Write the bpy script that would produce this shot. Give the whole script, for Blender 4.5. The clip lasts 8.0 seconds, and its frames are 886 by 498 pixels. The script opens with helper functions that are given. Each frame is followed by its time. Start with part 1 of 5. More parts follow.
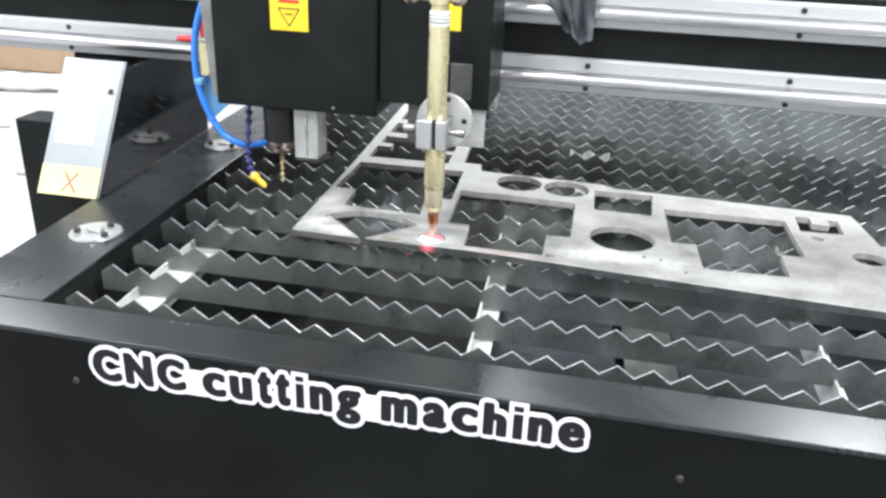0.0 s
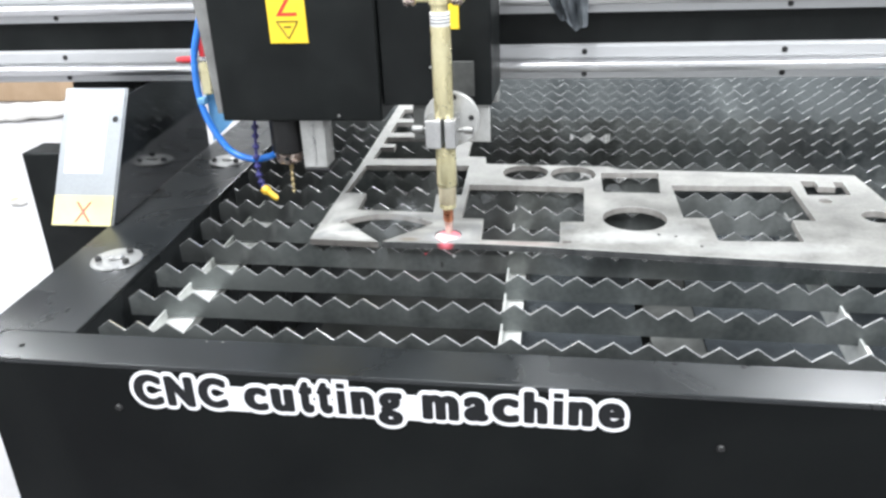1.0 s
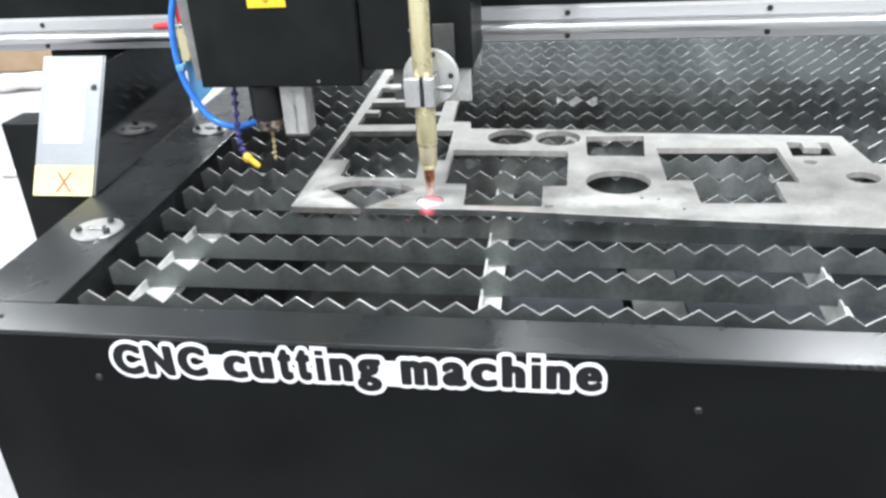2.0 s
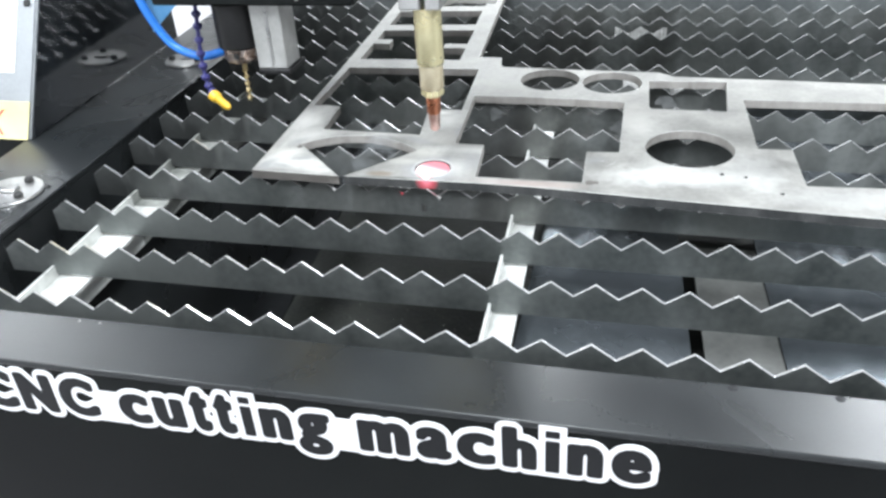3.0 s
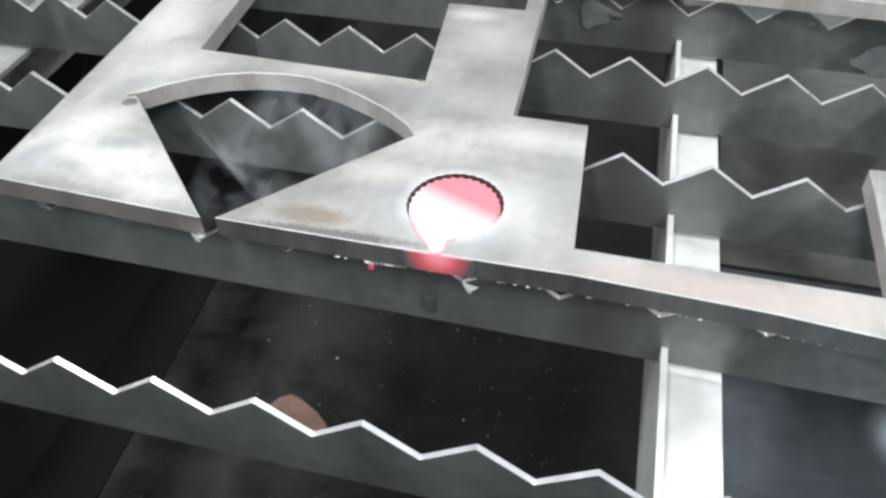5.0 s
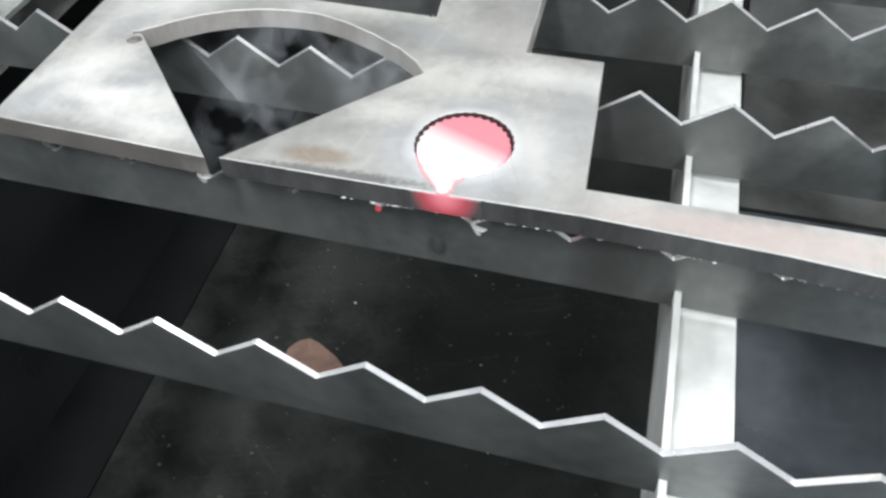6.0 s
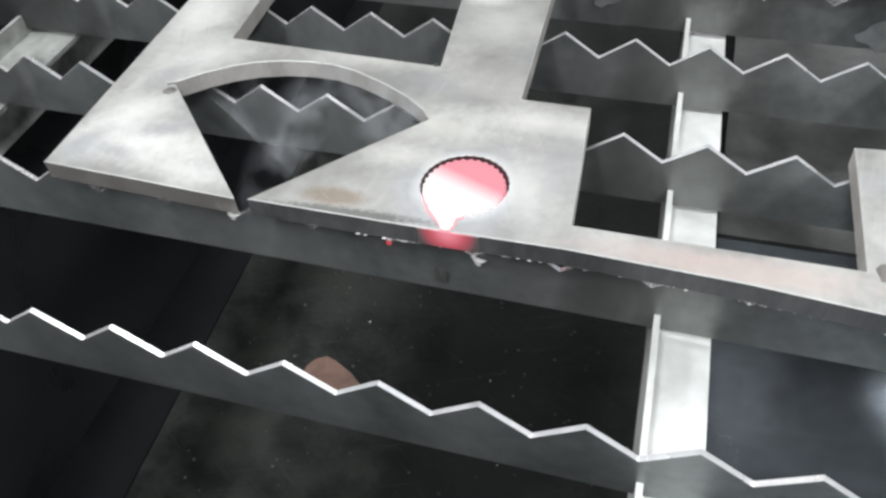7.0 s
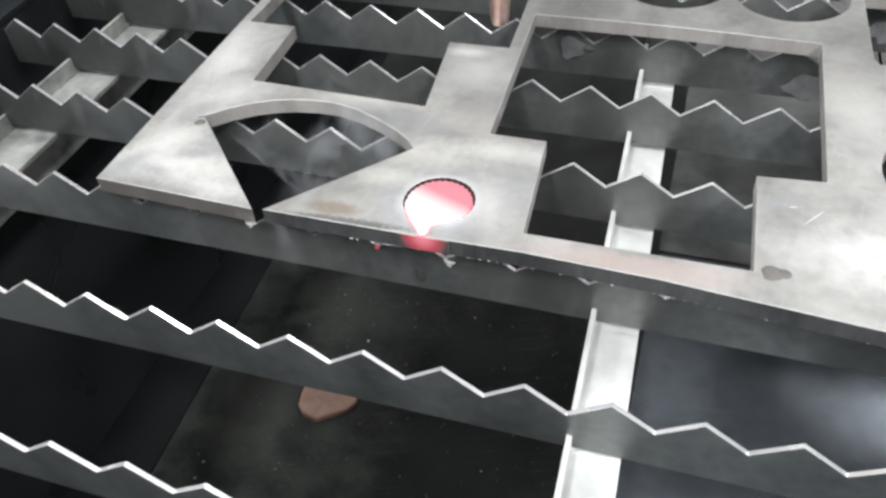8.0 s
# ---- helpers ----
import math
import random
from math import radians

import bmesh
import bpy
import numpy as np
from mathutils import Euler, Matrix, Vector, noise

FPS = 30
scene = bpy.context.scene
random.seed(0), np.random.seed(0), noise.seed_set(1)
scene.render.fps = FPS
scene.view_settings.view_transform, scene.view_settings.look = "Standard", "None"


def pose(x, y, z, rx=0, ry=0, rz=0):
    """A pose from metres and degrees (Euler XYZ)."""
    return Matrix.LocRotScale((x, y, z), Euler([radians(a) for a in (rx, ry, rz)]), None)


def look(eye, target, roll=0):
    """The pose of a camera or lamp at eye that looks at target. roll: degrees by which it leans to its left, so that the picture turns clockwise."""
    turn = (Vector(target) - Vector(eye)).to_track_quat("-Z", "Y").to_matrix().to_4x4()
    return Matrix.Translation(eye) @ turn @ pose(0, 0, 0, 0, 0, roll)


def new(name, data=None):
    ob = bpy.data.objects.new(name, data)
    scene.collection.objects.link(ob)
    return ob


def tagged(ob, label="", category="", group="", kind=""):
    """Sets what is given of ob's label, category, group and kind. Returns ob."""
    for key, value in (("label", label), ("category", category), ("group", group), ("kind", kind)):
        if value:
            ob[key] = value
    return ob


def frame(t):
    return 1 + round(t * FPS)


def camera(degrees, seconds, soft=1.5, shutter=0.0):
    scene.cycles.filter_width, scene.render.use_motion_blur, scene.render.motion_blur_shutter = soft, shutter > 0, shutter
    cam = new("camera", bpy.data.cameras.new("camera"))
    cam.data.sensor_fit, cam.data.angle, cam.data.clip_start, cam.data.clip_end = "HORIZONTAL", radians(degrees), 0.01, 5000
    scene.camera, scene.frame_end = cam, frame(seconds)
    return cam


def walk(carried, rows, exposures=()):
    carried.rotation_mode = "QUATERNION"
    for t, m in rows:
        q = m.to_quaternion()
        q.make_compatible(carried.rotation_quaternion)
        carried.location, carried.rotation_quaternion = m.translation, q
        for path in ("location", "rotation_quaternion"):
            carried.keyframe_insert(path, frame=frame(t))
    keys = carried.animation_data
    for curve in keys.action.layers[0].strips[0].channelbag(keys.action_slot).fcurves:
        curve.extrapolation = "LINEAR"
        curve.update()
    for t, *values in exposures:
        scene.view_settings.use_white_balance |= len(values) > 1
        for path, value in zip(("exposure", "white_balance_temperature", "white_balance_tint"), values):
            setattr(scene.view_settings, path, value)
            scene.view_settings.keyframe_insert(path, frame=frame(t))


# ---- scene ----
cam = camera(57.0, 8.0, soft=2.7)
PATH = [
    (0, (0.392, -0.962, 1.229), (0.051, 0.835, 0.421), 2.3),
    (0.5, (0.362, -0.973, 1.246), (0.027, 0.828, 0.444), -0.7),
    (1, (0.361, -0.979, 1.242), (0.038, 0.813, 0.414), -2.7),
    (1.5, (0.358, -0.999, 1.244), (0.055, 0.779, 0.381), -3.1),
    (1.7, (0.366, -1.002, 1.247), (0.06, 0.769, 0.37), -3.2),
    (2.8, (0.407, -0.744, 1.173), (-0.013, 0.93, 0.163), -3.9),
    (3, (0.389, -0.694, 1.164), (-0.059, 0.948, 0.112), -4.0),
    (3.5, (0.34, -0.589, 1.155), (-0.095, 1.008, 0.033), -4.0),
    (4, (0.305, -0.391, 1.104), (-0.083, 1.162, -0.094), -3.4),
    (4.5, (0.273, -0.273, 1.042), (-0.169, 1.193, -0.245), -3.2),
    (5, (0.25, -0.199, 0.999), (-0.167, 1.183, -0.385), -2.7),
    (5.2, (0.248, -0.181, 0.981), (-0.19, 1.159, -0.437), -3.8),
    (6.3, (0.261, -0.201, 1.003), (-0.204, 1.07, -0.468), -4.8),
    (6.5, (0.265, -0.204, 1.011), (-0.216, 1.067, -0.456), -5.3),
    (7, (0.266, -0.212, 1.023), (-0.227, 1.08, -0.422), -6.0),
    (7.5, (0.285, -0.24, 1.04), (-0.223, 1.086, -0.369), -5.9),
    (8, (0.302, -0.27, 1.062), (-0.226, 1.091, -0.306), -5.2),
]
walk(cam, [(t, look(eye, target, roll)) for t, eye, target, roll in PATH],
     exposures=[(0.0, 0.01, 6440, 10), (1.7, -0.03, 6440, 10), (3.0, 0.02, 6300, 9), (3.5, -0.03, 6280, 9), (4.0, -0.11, 6340, 10), (4.5, -0.20, 6400, 10), (5.0, -0.24, 6420, 10), (6.5, -0.36, 6460, 10), (7.2, -0.37, 6500, 11), (8.0, -0.37, 6580, 12)])

# ---- world and lamps ----
world = bpy.data.worlds.new("hall_air")
scene.world = world
world.use_nodes = True
world.node_tree.nodes["Background"].inputs["Color"].default_value = (0.9, 0.96, 1.0, 1)
world.node_tree.nodes["Background"].inputs["Strength"].default_value = 0.25
# plan place and share of the power
LAMPS = [(-3.6, -3.2, 1.2), (-3.4, 0.0, 1.45), (-4.8, 4.6, 1.9), (-6.0, 6.1, 2.6), (2.6, -1.6, 2.9), (2.15, 3.1, 1.9), (2.6, 5.6, 1.3), (-0.4, -1.6, 1.7), (-0.5, 4.4, 1.8)]
LAMP_Z, LAMP_POWER = 4.0, 108.0


# ---- materials ----
def surface(name, dark, light, rough=(0.35, 0.55), metal=0.0, scale=12.0, fine=150.0, bump=0.08, depth=0.0006,
            stretch=(1, 1, 1), contrast=(0.35, 0.65), specular=0.5):
    """A node material: two colours blended by a coarse and a fine noise, uneven roughness, a fine relief."""
    m = bpy.data.materials.new(name)
    m.use_nodes = True
    n, l = m.node_tree.nodes, m.node_tree.links
    b = n["Principled BSDF"]
    co = n.new("ShaderNodeTexCoord")
    mp = n.new("ShaderNodeMapping")
    mp.inputs["Scale"].default_value = stretch
    l.new(co.outputs["Object"], mp.inputs["Vector"])
    big, small = n.new("ShaderNodeTexNoise"), n.new("ShaderNodeTexNoise")
    big.inputs["Scale"].default_value, big.inputs["Detail"].default_value = scale, 6.0
    big.inputs["Distortion"].default_value = 0.6
    small.inputs["Scale"].default_value, small.inputs["Detail"].default_value = fine, 3.0
    for t in (big, small):
        l.new(mp.outputs["Vector"], t.inputs["Vector"])
    mixf = n.new("ShaderNodeMix")
    mixf.inputs["Factor"].default_value = 0.25
    l.new(big.outputs["Fac"], mixf.inputs["A"])
    l.new(small.outputs["Fac"], mixf.inputs["B"])
    ramp = n.new("ShaderNodeValToRGB")
    ramp.color_ramp.elements[0].position, ramp.color_ramp.elements[1].position = contrast
    ramp.color_ramp.elements[0].color, ramp.color_ramp.elements[1].color = (*dark, 1), (*light, 1)
    l.new(mixf.outputs["Result"], ramp.inputs["Fac"])
    l.new(ramp.outputs["Color"], b.inputs["Base Color"])
    rr = n.new("ShaderNodeMapRange")
    rr.inputs["To Min"].default_value, rr.inputs["To Max"].default_value = rough
    rr.inputs["From Min"].default_value, rr.inputs["From Max"].default_value = 0.3, 0.7
    l.new(big.outputs["Fac"], rr.inputs["Value"])
    l.new(rr.outputs["Result"], b.inputs["Roughness"])
    bp = n.new("ShaderNodeBump")
    bp.inputs["Strength"].default_value, bp.inputs["Distance"].default_value = bump, depth
    l.new(small.outputs["Fac"], bp.inputs["Height"])
    l.new(bp.outputs["Normal"], b.inputs["Normal"])
    b.inputs["Metallic"].default_value = metal
    b.inputs["Specular IOR Level"].default_value = specular
    return m


def glowing(name, colour, strength):
    m = bpy.data.materials.new(name)
    m.use_nodes = True
    b = m.node_tree.nodes["Principled BSDF"]
    b.inputs["Base Color"].default_value = (0.2, 0.1, 0.1, 1)
    b.inputs["Emission Color"].default_value, b.inputs["Emission Strength"].default_value = (*colour, 1), strength
    return m


BLACK = surface("black_powder_coat", (0.0066, 0.0076, 0.0078), (0.0135, 0.0152, 0.0152), (0.30, 0.42), fine=900, bump=0.12, depth=0.0002, specular=0.13)
FRONTBLACK = surface("satin_black_front", (0.0030, 0.0036, 0.0040), (0.0080, 0.0092, 0.0092), (0.30, 0.42), scale=5, fine=900, bump=0.12, depth=0.0002, specular=0.07)
GLOSS = surface("black_gloss_panel", (0.012, 0.014, 0.0165), (0.018, 0.021, 0.0245), (0.05, 0.10), fine=500, bump=0.01, depth=0.0002)
LIPM = surface("dark_grey_bed_paint", (0.011, 0.0125, 0.0135), (0.020, 0.0225, 0.0240), (0.24, 0.34), scale=9, fine=600, bump=0.06, depth=0.0002, specular=0.42)
SLAT = surface("mill_steel_slat", (0.122, 0.133, 0.132), (0.285, 0.300, 0.294), (0.36, 0.56), 0.65, scale=16, fine=140, bump=0.15, contrast=(0.38, 0.66))
# Darker slat steel: the front three slats' dark reflection put into the colour.
DIMSLAT = surface("dimmed_steel_slat", (0.076, 0.085, 0.084), (0.185, 0.198, 0.194), (0.34, 0.54), 0.65, scale=13, fine=140, bump=0.15, contrast=(0.36, 0.68))
# Paler slat steel, the far slats' extra light put into the colour.
LITSLAT = surface("lit_mill_steel_slat", (0.13, 0.144, 0.150), (0.25, 0.268, 0.270), (0.36, 0.56), 0.6, scale=9, fine=140, bump=0.12, contrast=(0.30, 0.70))
PALEPATCH = surface("pale_dross_and_light", (0.20, 0.21, 0.215), (0.34, 0.35, 0.35), (0.45, 0.6), 0.4, scale=50, fine=300, bump=0.3)
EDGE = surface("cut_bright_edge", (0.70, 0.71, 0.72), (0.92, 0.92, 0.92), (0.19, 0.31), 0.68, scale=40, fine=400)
PLATE = surface("hot_rolled_plate", (0.185, 0.183, 0.174), (0.365, 0.361, 0.342), (0.45, 0.68), 0.4, scale=22, fine=170, bump=0.16, depth=0.0003, contrast=(0.30, 0.68))
KERF = surface("torch_cut_edge", (0.30, 0.285, 0.265), (0.44, 0.42, 0.40), (0.45, 0.7), 0.3, scale=30, fine=400, bump=0.35, stretch=(2, 2, 0.5))
ZINC = surface("galvanised_angle", (0.52, 0.53, 0.51), (0.78, 0.79, 0.77), (0.35, 0.55), 0.45, scale=25, fine=120)
DULLZINC = surface("dull_galvanised_angle", (0.14, 0.15, 0.14), (0.42, 0.43, 0.405), (0.35, 0.55), 0.4, scale=30, fine=120)
ALU = surface("aluminium_extrusion", (0.46, 0.465, 0.475), (0.56, 0.565, 0.575), (0.34, 0.48), 0.4, scale=8, fine=300, stretch=(0.2, 3, 3))
CHROME = surface("ground_shaft", (0.60, 0.60, 0.61), (0.68, 0.68, 0.69), (0.26, 0.32), 1.0, scale=8, fine=200, bump=0.01, stretch=(0.1, 3, 3))
STEEL = surface("machined_steel", (0.42, 0.42, 0.42), (0.66, 0.66, 0.65), (0.25, 0.42), 0.85, scale=30, fine=300)
BRASS = surface("brass_tube", (0.66, 0.58, 0.33), (0.80, 0.74, 0.48), (0.22, 0.34), 0.6, scale=25, fine=300, bump=0.03)
SLEEVE = surface("heat_tinted_sleeve", (0.66, 0.55, 0.36), (0.82, 0.74, 0.55), (0.24, 0.36), 0.6, scale=40, fine=300, bump=0.03)
STEELDULL = surface("dull_grey_steel", (0.20, 0.20, 0.195), (0.34, 0.34, 0.33), (0.35, 0.5), 0.7, scale=30, fine=300)
NICKEL = surface("tarnished_nickel", (0.42, 0.30, 0.25), (0.70, 0.62, 0.58), (0.2, 0.35), 0.9, scale=90, fine=400)
PINKTIP = surface("bleached_copper", (0.62, 0.36, 0.30), (0.80, 0.62, 0.56), (0.25, 0.4), 0.8, scale=90, fine=400)
COPPER = surface("copper_tip", (0.58, 0.20, 0.10), (0.80, 0.38, 0.24), (0.25, 0.4), 0.9, scale=60, fine=400)
CHUCK = surface("blackened_chuck", (0.012, 0.012, 0.013), (0.025, 0.025, 0.026), (0.35, 0.5), 0.3, fine=300)
TINBIT = surface("drill_gold", (0.35, 0.27, 0.12), (0.6, 0.5, 0.3), (0.25, 0.4), 0.9, scale=80)
BLUE = surface("blue_air_tube", (0.03, 0.19, 0.70), (0.05, 0.26, 0.82), (0.2, 0.3), fine=100, bump=0.02)
LIGHTBLUE = surface("light_blue_film", (0.10, 0.32, 0.60), (0.20, 0.45, 0.72), (0.3, 0.5))
PURPLE = surface("violet_hose", (0.03, 0.03, 0.13), (0.06, 0.055, 0.22), (0.3, 0.45))
YELLOW = surface("yellow_nozzle", (0.70, 0.42, 0.03), (0.82, 0.55, 0.06), (0.35, 0.5))
STICKER = surface("yellow_sticker", (0.80, 0.55, 0.02), (0.86, 0.62, 0.04), (0.35, 0.5), fine=60, bump=0.02)
# Paler copies of sticker yellow and red ink: glare washed into the colours.
PALESTICK = surface("glare_washed_sticker", (0.66, 0.60, 0.28), (0.74, 0.68, 0.36), (0.35, 0.5), fine=60, bump=0.02)
PALERED = surface("glare_washed_ink", (0.72, 0.24, 0.17), (0.80, 0.34, 0.26), (0.4, 0.5), bump=0.0)
FOLDED = surface("bright_bent_sheet", (0.27, 0.285, 0.30), (0.38, 0.40, 0.42), (0.28, 0.42), 0.6, scale=6, fine=300, bump=0.03)
PLAINSTEEL = surface("pale_machined_steel", (0.40, 0.40, 0.39), (0.56, 0.56, 0.55), (0.35, 0.5), 0.35, scale=30, fine=300)
DROSS = surface("pale_dross", (0.50, 0.50, 0.49), (0.76, 0.76, 0.75), (0.5, 0.7), 0.1, scale=90, fine=500, bump=0.4)
WRAP = surface("pale_wrapping", (0.66, 0.64, 0.61), (0.80, 0.78, 0.75), (0.6, 0.8), scale=8, fine=60, bump=0.2)
REDINK = surface("red_ink", (0.55, 0.03, 0.02), (0.62, 0.05, 0.03), (0.4, 0.5), bump=0.0)
DARKINK = surface("dark_ink", (0.10, 0.07, 0.01), (0.14, 0.09, 0.02), (0.4, 0.5), bump=0.0)
RED = surface("red_cap", (0.55, 0.02, 0.03), (0.65, 0.04, 0.05), (0.3, 0.4))
WHITE = surface("white_vinyl", (0.80, 0.80, 0.82), (0.84, 0.84, 0.86), (0.35, 0.45), bump=0.02)
VINYL = surface("black_vinyl", (0.008, 0.0085, 0.010), (0.012, 0.0125, 0.014), (0.35, 0.45), bump=0.02, specular=0.2)
PAPER = surface("white_paper", (0.78, 0.78, 0.78), (0.84, 0.84, 0.84), (0.6, 0.7), bump=0.03)
CLOTH = surface("grey_work_cloth", (0.10, 0.115, 0.13), (0.22, 0.24, 0.26), (0.8, 0.95), scale=30, fine=500, bump=0.4)
TRAYDARK = surface("black_tray_steel", (0.0018, 0.0022, 0.0028), (0.0050, 0.0060, 0.0070), (0.6, 0.8), 0.0, scale=10, fine=120, bump=0.2, specular=0.15)
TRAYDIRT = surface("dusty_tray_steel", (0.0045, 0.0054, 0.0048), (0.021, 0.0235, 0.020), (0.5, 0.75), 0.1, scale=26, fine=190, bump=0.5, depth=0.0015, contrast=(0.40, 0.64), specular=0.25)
TRAYGREY = surface("grey_tray_steel", (0.05, 0.052, 0.05), (0.11, 0.112, 0.108), (0.4, 0.65), 0.3, scale=18, fine=160, bump=0.3)
TRAYBLUE = surface("bluish_sheet_steel", (0.095, 0.108, 0.120), (0.175, 0.195, 0.215), (0.20, 0.32), 0.8, scale=5, fine=150, bump=0.05)
RUST = surface("rusty_offcut", (0.115, 0.068, 0.050), (0.195, 0.118, 0.090), (0.6, 0.8), 0.1, scale=60, fine=400, bump=0.3)
CARD = surface("brown_cardboard", (0.42, 0.29, 0.18), (0.50, 0.36, 0.24), (0.7, 0.85), scale=6)
CONCRETE = surface("pale_painted_floor", (0.27, 0.265, 0.272), (0.34, 0.335, 0.342), (0.4, 0.65), scale=1.5, fine=40)
PAINTWALL = surface("white_wall_paint", (0.72, 0.73, 0.73), (0.80, 0.80, 0.80), (0.6, 0.8), scale=1.0, fine=30)
BRIGHTRIM = surface("ground_rim", (0.34, 0.34, 0.33), (0.50, 0.50, 0.48), (0.45, 0.65), 0.4, scale=60, fine=400)
# Hole wall near black, the gap's shade put into its burnt colour.
DARKWALL = surface("dark_cut_wall", (0.02, 0.015, 0.015), (0.05, 0.035, 0.035), (0.6, 0.8), 0.2, scale=200, fine=900, bump=0.4)
# Darker cut edge: scale and front-side shade put into one colour.
DARKEDGE = surface("dark_front_edge", (0.040, 0.042, 0.044), (0.095, 0.096, 0.096), (0.40, 0.6), 0.3, scale=40, fine=400, bump=0.4, stretch=(1, 1, 0.3))
HOLEM = surface("bolt_black", (0.02, 0.02, 0.02), (0.05, 0.05, 0.05), (0.4, 0.5), 0.5)


def stain_or_shade(material, centre, radii, colour, amount, ragged=0.5, turn=0.0, soft=0.0):
    """A blot of its own shape on a surface, stain or painted light, in the thing's own metres."""
    n, l = material.node_tree.nodes, material.node_tree.links
    b = n["Principled BSDF"]
    before = b.inputs["Base Color"].links[0].from_socket
    co, mp, wob, add = n.new("ShaderNodeTexCoord"), n.new("ShaderNodeMapping"), n.new("ShaderNodeTexNoise"), n.new("ShaderNodeVectorMath")
    length, rng, mix = n.new("ShaderNodeVectorMath"), n.new("ShaderNodeMapRange"), n.new("ShaderNodeMix")
    mp.vector_type = "TEXTURE"
    mp.inputs["Scale"].default_value = (radii[0], radii[1], 1000.0)
    mp.inputs["Rotation"].default_value = (0.0, 0.0, radians(turn))
    mp.inputs["Location"].default_value = (centre[0], centre[1], 0.0)
    wob.inputs["Scale"].default_value = 1.6 / min(radii)
    wob.inputs["Detail"].default_value = 4.0
    l.new(co.outputs["Object"], mp.inputs["Vector"])
    l.new(co.outputs["Object"], wob.inputs["Vector"])
    length.operation = "LENGTH"
    l.new(mp.outputs["Vector"], length.inputs[0])
    add = n.new("ShaderNodeMath")
    add.operation = "MULTIPLY_ADD"
    add.inputs[1].default_value = ragged * 2
    l.new(wob.outputs["Fac"], add.inputs[0])
    l.new(length.outputs["Value"], add.inputs[2])
    rng.inputs["From Min"].default_value, rng.inputs["From Max"].default_value = 0.5 + ragged - soft * 0.4, 1.1 + ragged + soft
    rng.inputs["To Min"].default_value, rng.inputs["To Max"].default_value = amount, 0.0
    l.new(add.outputs["Value"], rng.inputs["Value"])
    mix.data_type = "RGBA"
    l.new(rng.outputs["Result"], mix.inputs[0])
    l.new(before, mix.inputs[6])
    mix.inputs[7].default_value = (*colour, 1)
    l.new(mix.outputs[2], b.inputs["Base Color"])


stain_or_shade(PLATE, (0.192, 0.014), (0.038, 0.030), (0.40, 0.41, 0.44), 0.55, 0.3)
stain_or_shade(PLATE, (0.030, 0.030), (0.030, 0.034), (0.58, 0.58, 0.56), 0.3, 0.9)
stain_or_shade(PLATE, (0.014, 0.012), (0.012, 0.009), (0.26, 0.27, 0.28), 0.8, 0.7)
stain_or_shade(PLATE, (0.050, 0.050), (0.012, 0.006), (0.22, 0.23, 0.24), 0.8, 0.8)
stain_or_shade(PLATE, (0.044, 0.029), (0.014, 0.004), (0.24, 0.24, 0.25), 0.8, 0.8)
stain_or_shade(PLATE, (0.074, 0.008), (0.012, 0.007), (0.28, 0.28, 0.28), 0.75, 0.8)
stain_or_shade(PLATE, (0.215, 0.058), (0.030, 0.010), (0.60, 0.60, 0.58), 0.4, 0.6, 0.0, 0.6)
stain_or_shade(PLATE, (0.190, 0.090), (0.020, 0.020), (0.36, 0.35, 0.33), 0.5, 0.8)
stain_or_shade(PLATE, (0.265, -0.009), (0.035, 0.006), (0.44, 0.36, 0.34), 0.4, 0.6)
stain_or_shade(PLATE, (0.500, 0.030), (0.030, 0.040), (0.58, 0.58, 0.57), 0.3, 0.8)
stain_or_shade(PLATE, (0.390, 0.150), (0.020, 0.050), (0.38, 0.37, 0.35), 0.5, 0.8)
stain_or_shade(PLATE, (0.420, 0.012), (0.075, 0.022), (0.62, 0.62, 0.61), 0.4, 0.6)
stain_or_shade(PLATE, (0.600, -0.020), (0.110, 0.022), (0.60, 0.60, 0.59), 0.3, 0.6)
stain_or_shade(PLATE, (0.138, 0.0005), (0.016, 0.0060), (0.20, 0.155, 0.115), 0.75, 0.35)
stain_or_shade(PLATE, (0.145, -0.008), (0.040, 0.0035), (0.06, 0.06, 0.06), 0.7, 0.5)
stain_or_shade(PLATE, (0.300, -0.012), (0.045, 0.0080), (0.42, 0.33, 0.30), 0.45, 0.5)
# pale ring at the cut hole: bloom of its glow painted in
stain_or_shade(PLATE, (0.1888, 0.0160), (0.0208, 0.0208), (0.80, 0.80, 0.81), 0.75, 0.10)
for cloud in ((0.025, 0.048, 0.020, 0.007), (0.060, 0.018, 0.018, 0.006), (0.120, 0.100, 0.030, 0.008), (0.172, 0.052, 0.016, 0.010), (0.215, 0.020, 0.010, 0.016), (0.160, 0.030, 0.014, 0.006)):
    stain_or_shade(PLATE, cloud[:2], cloud[2:], (0.58, 0.568, 0.53), 0.5, 0.7, 0.0, 0.6)
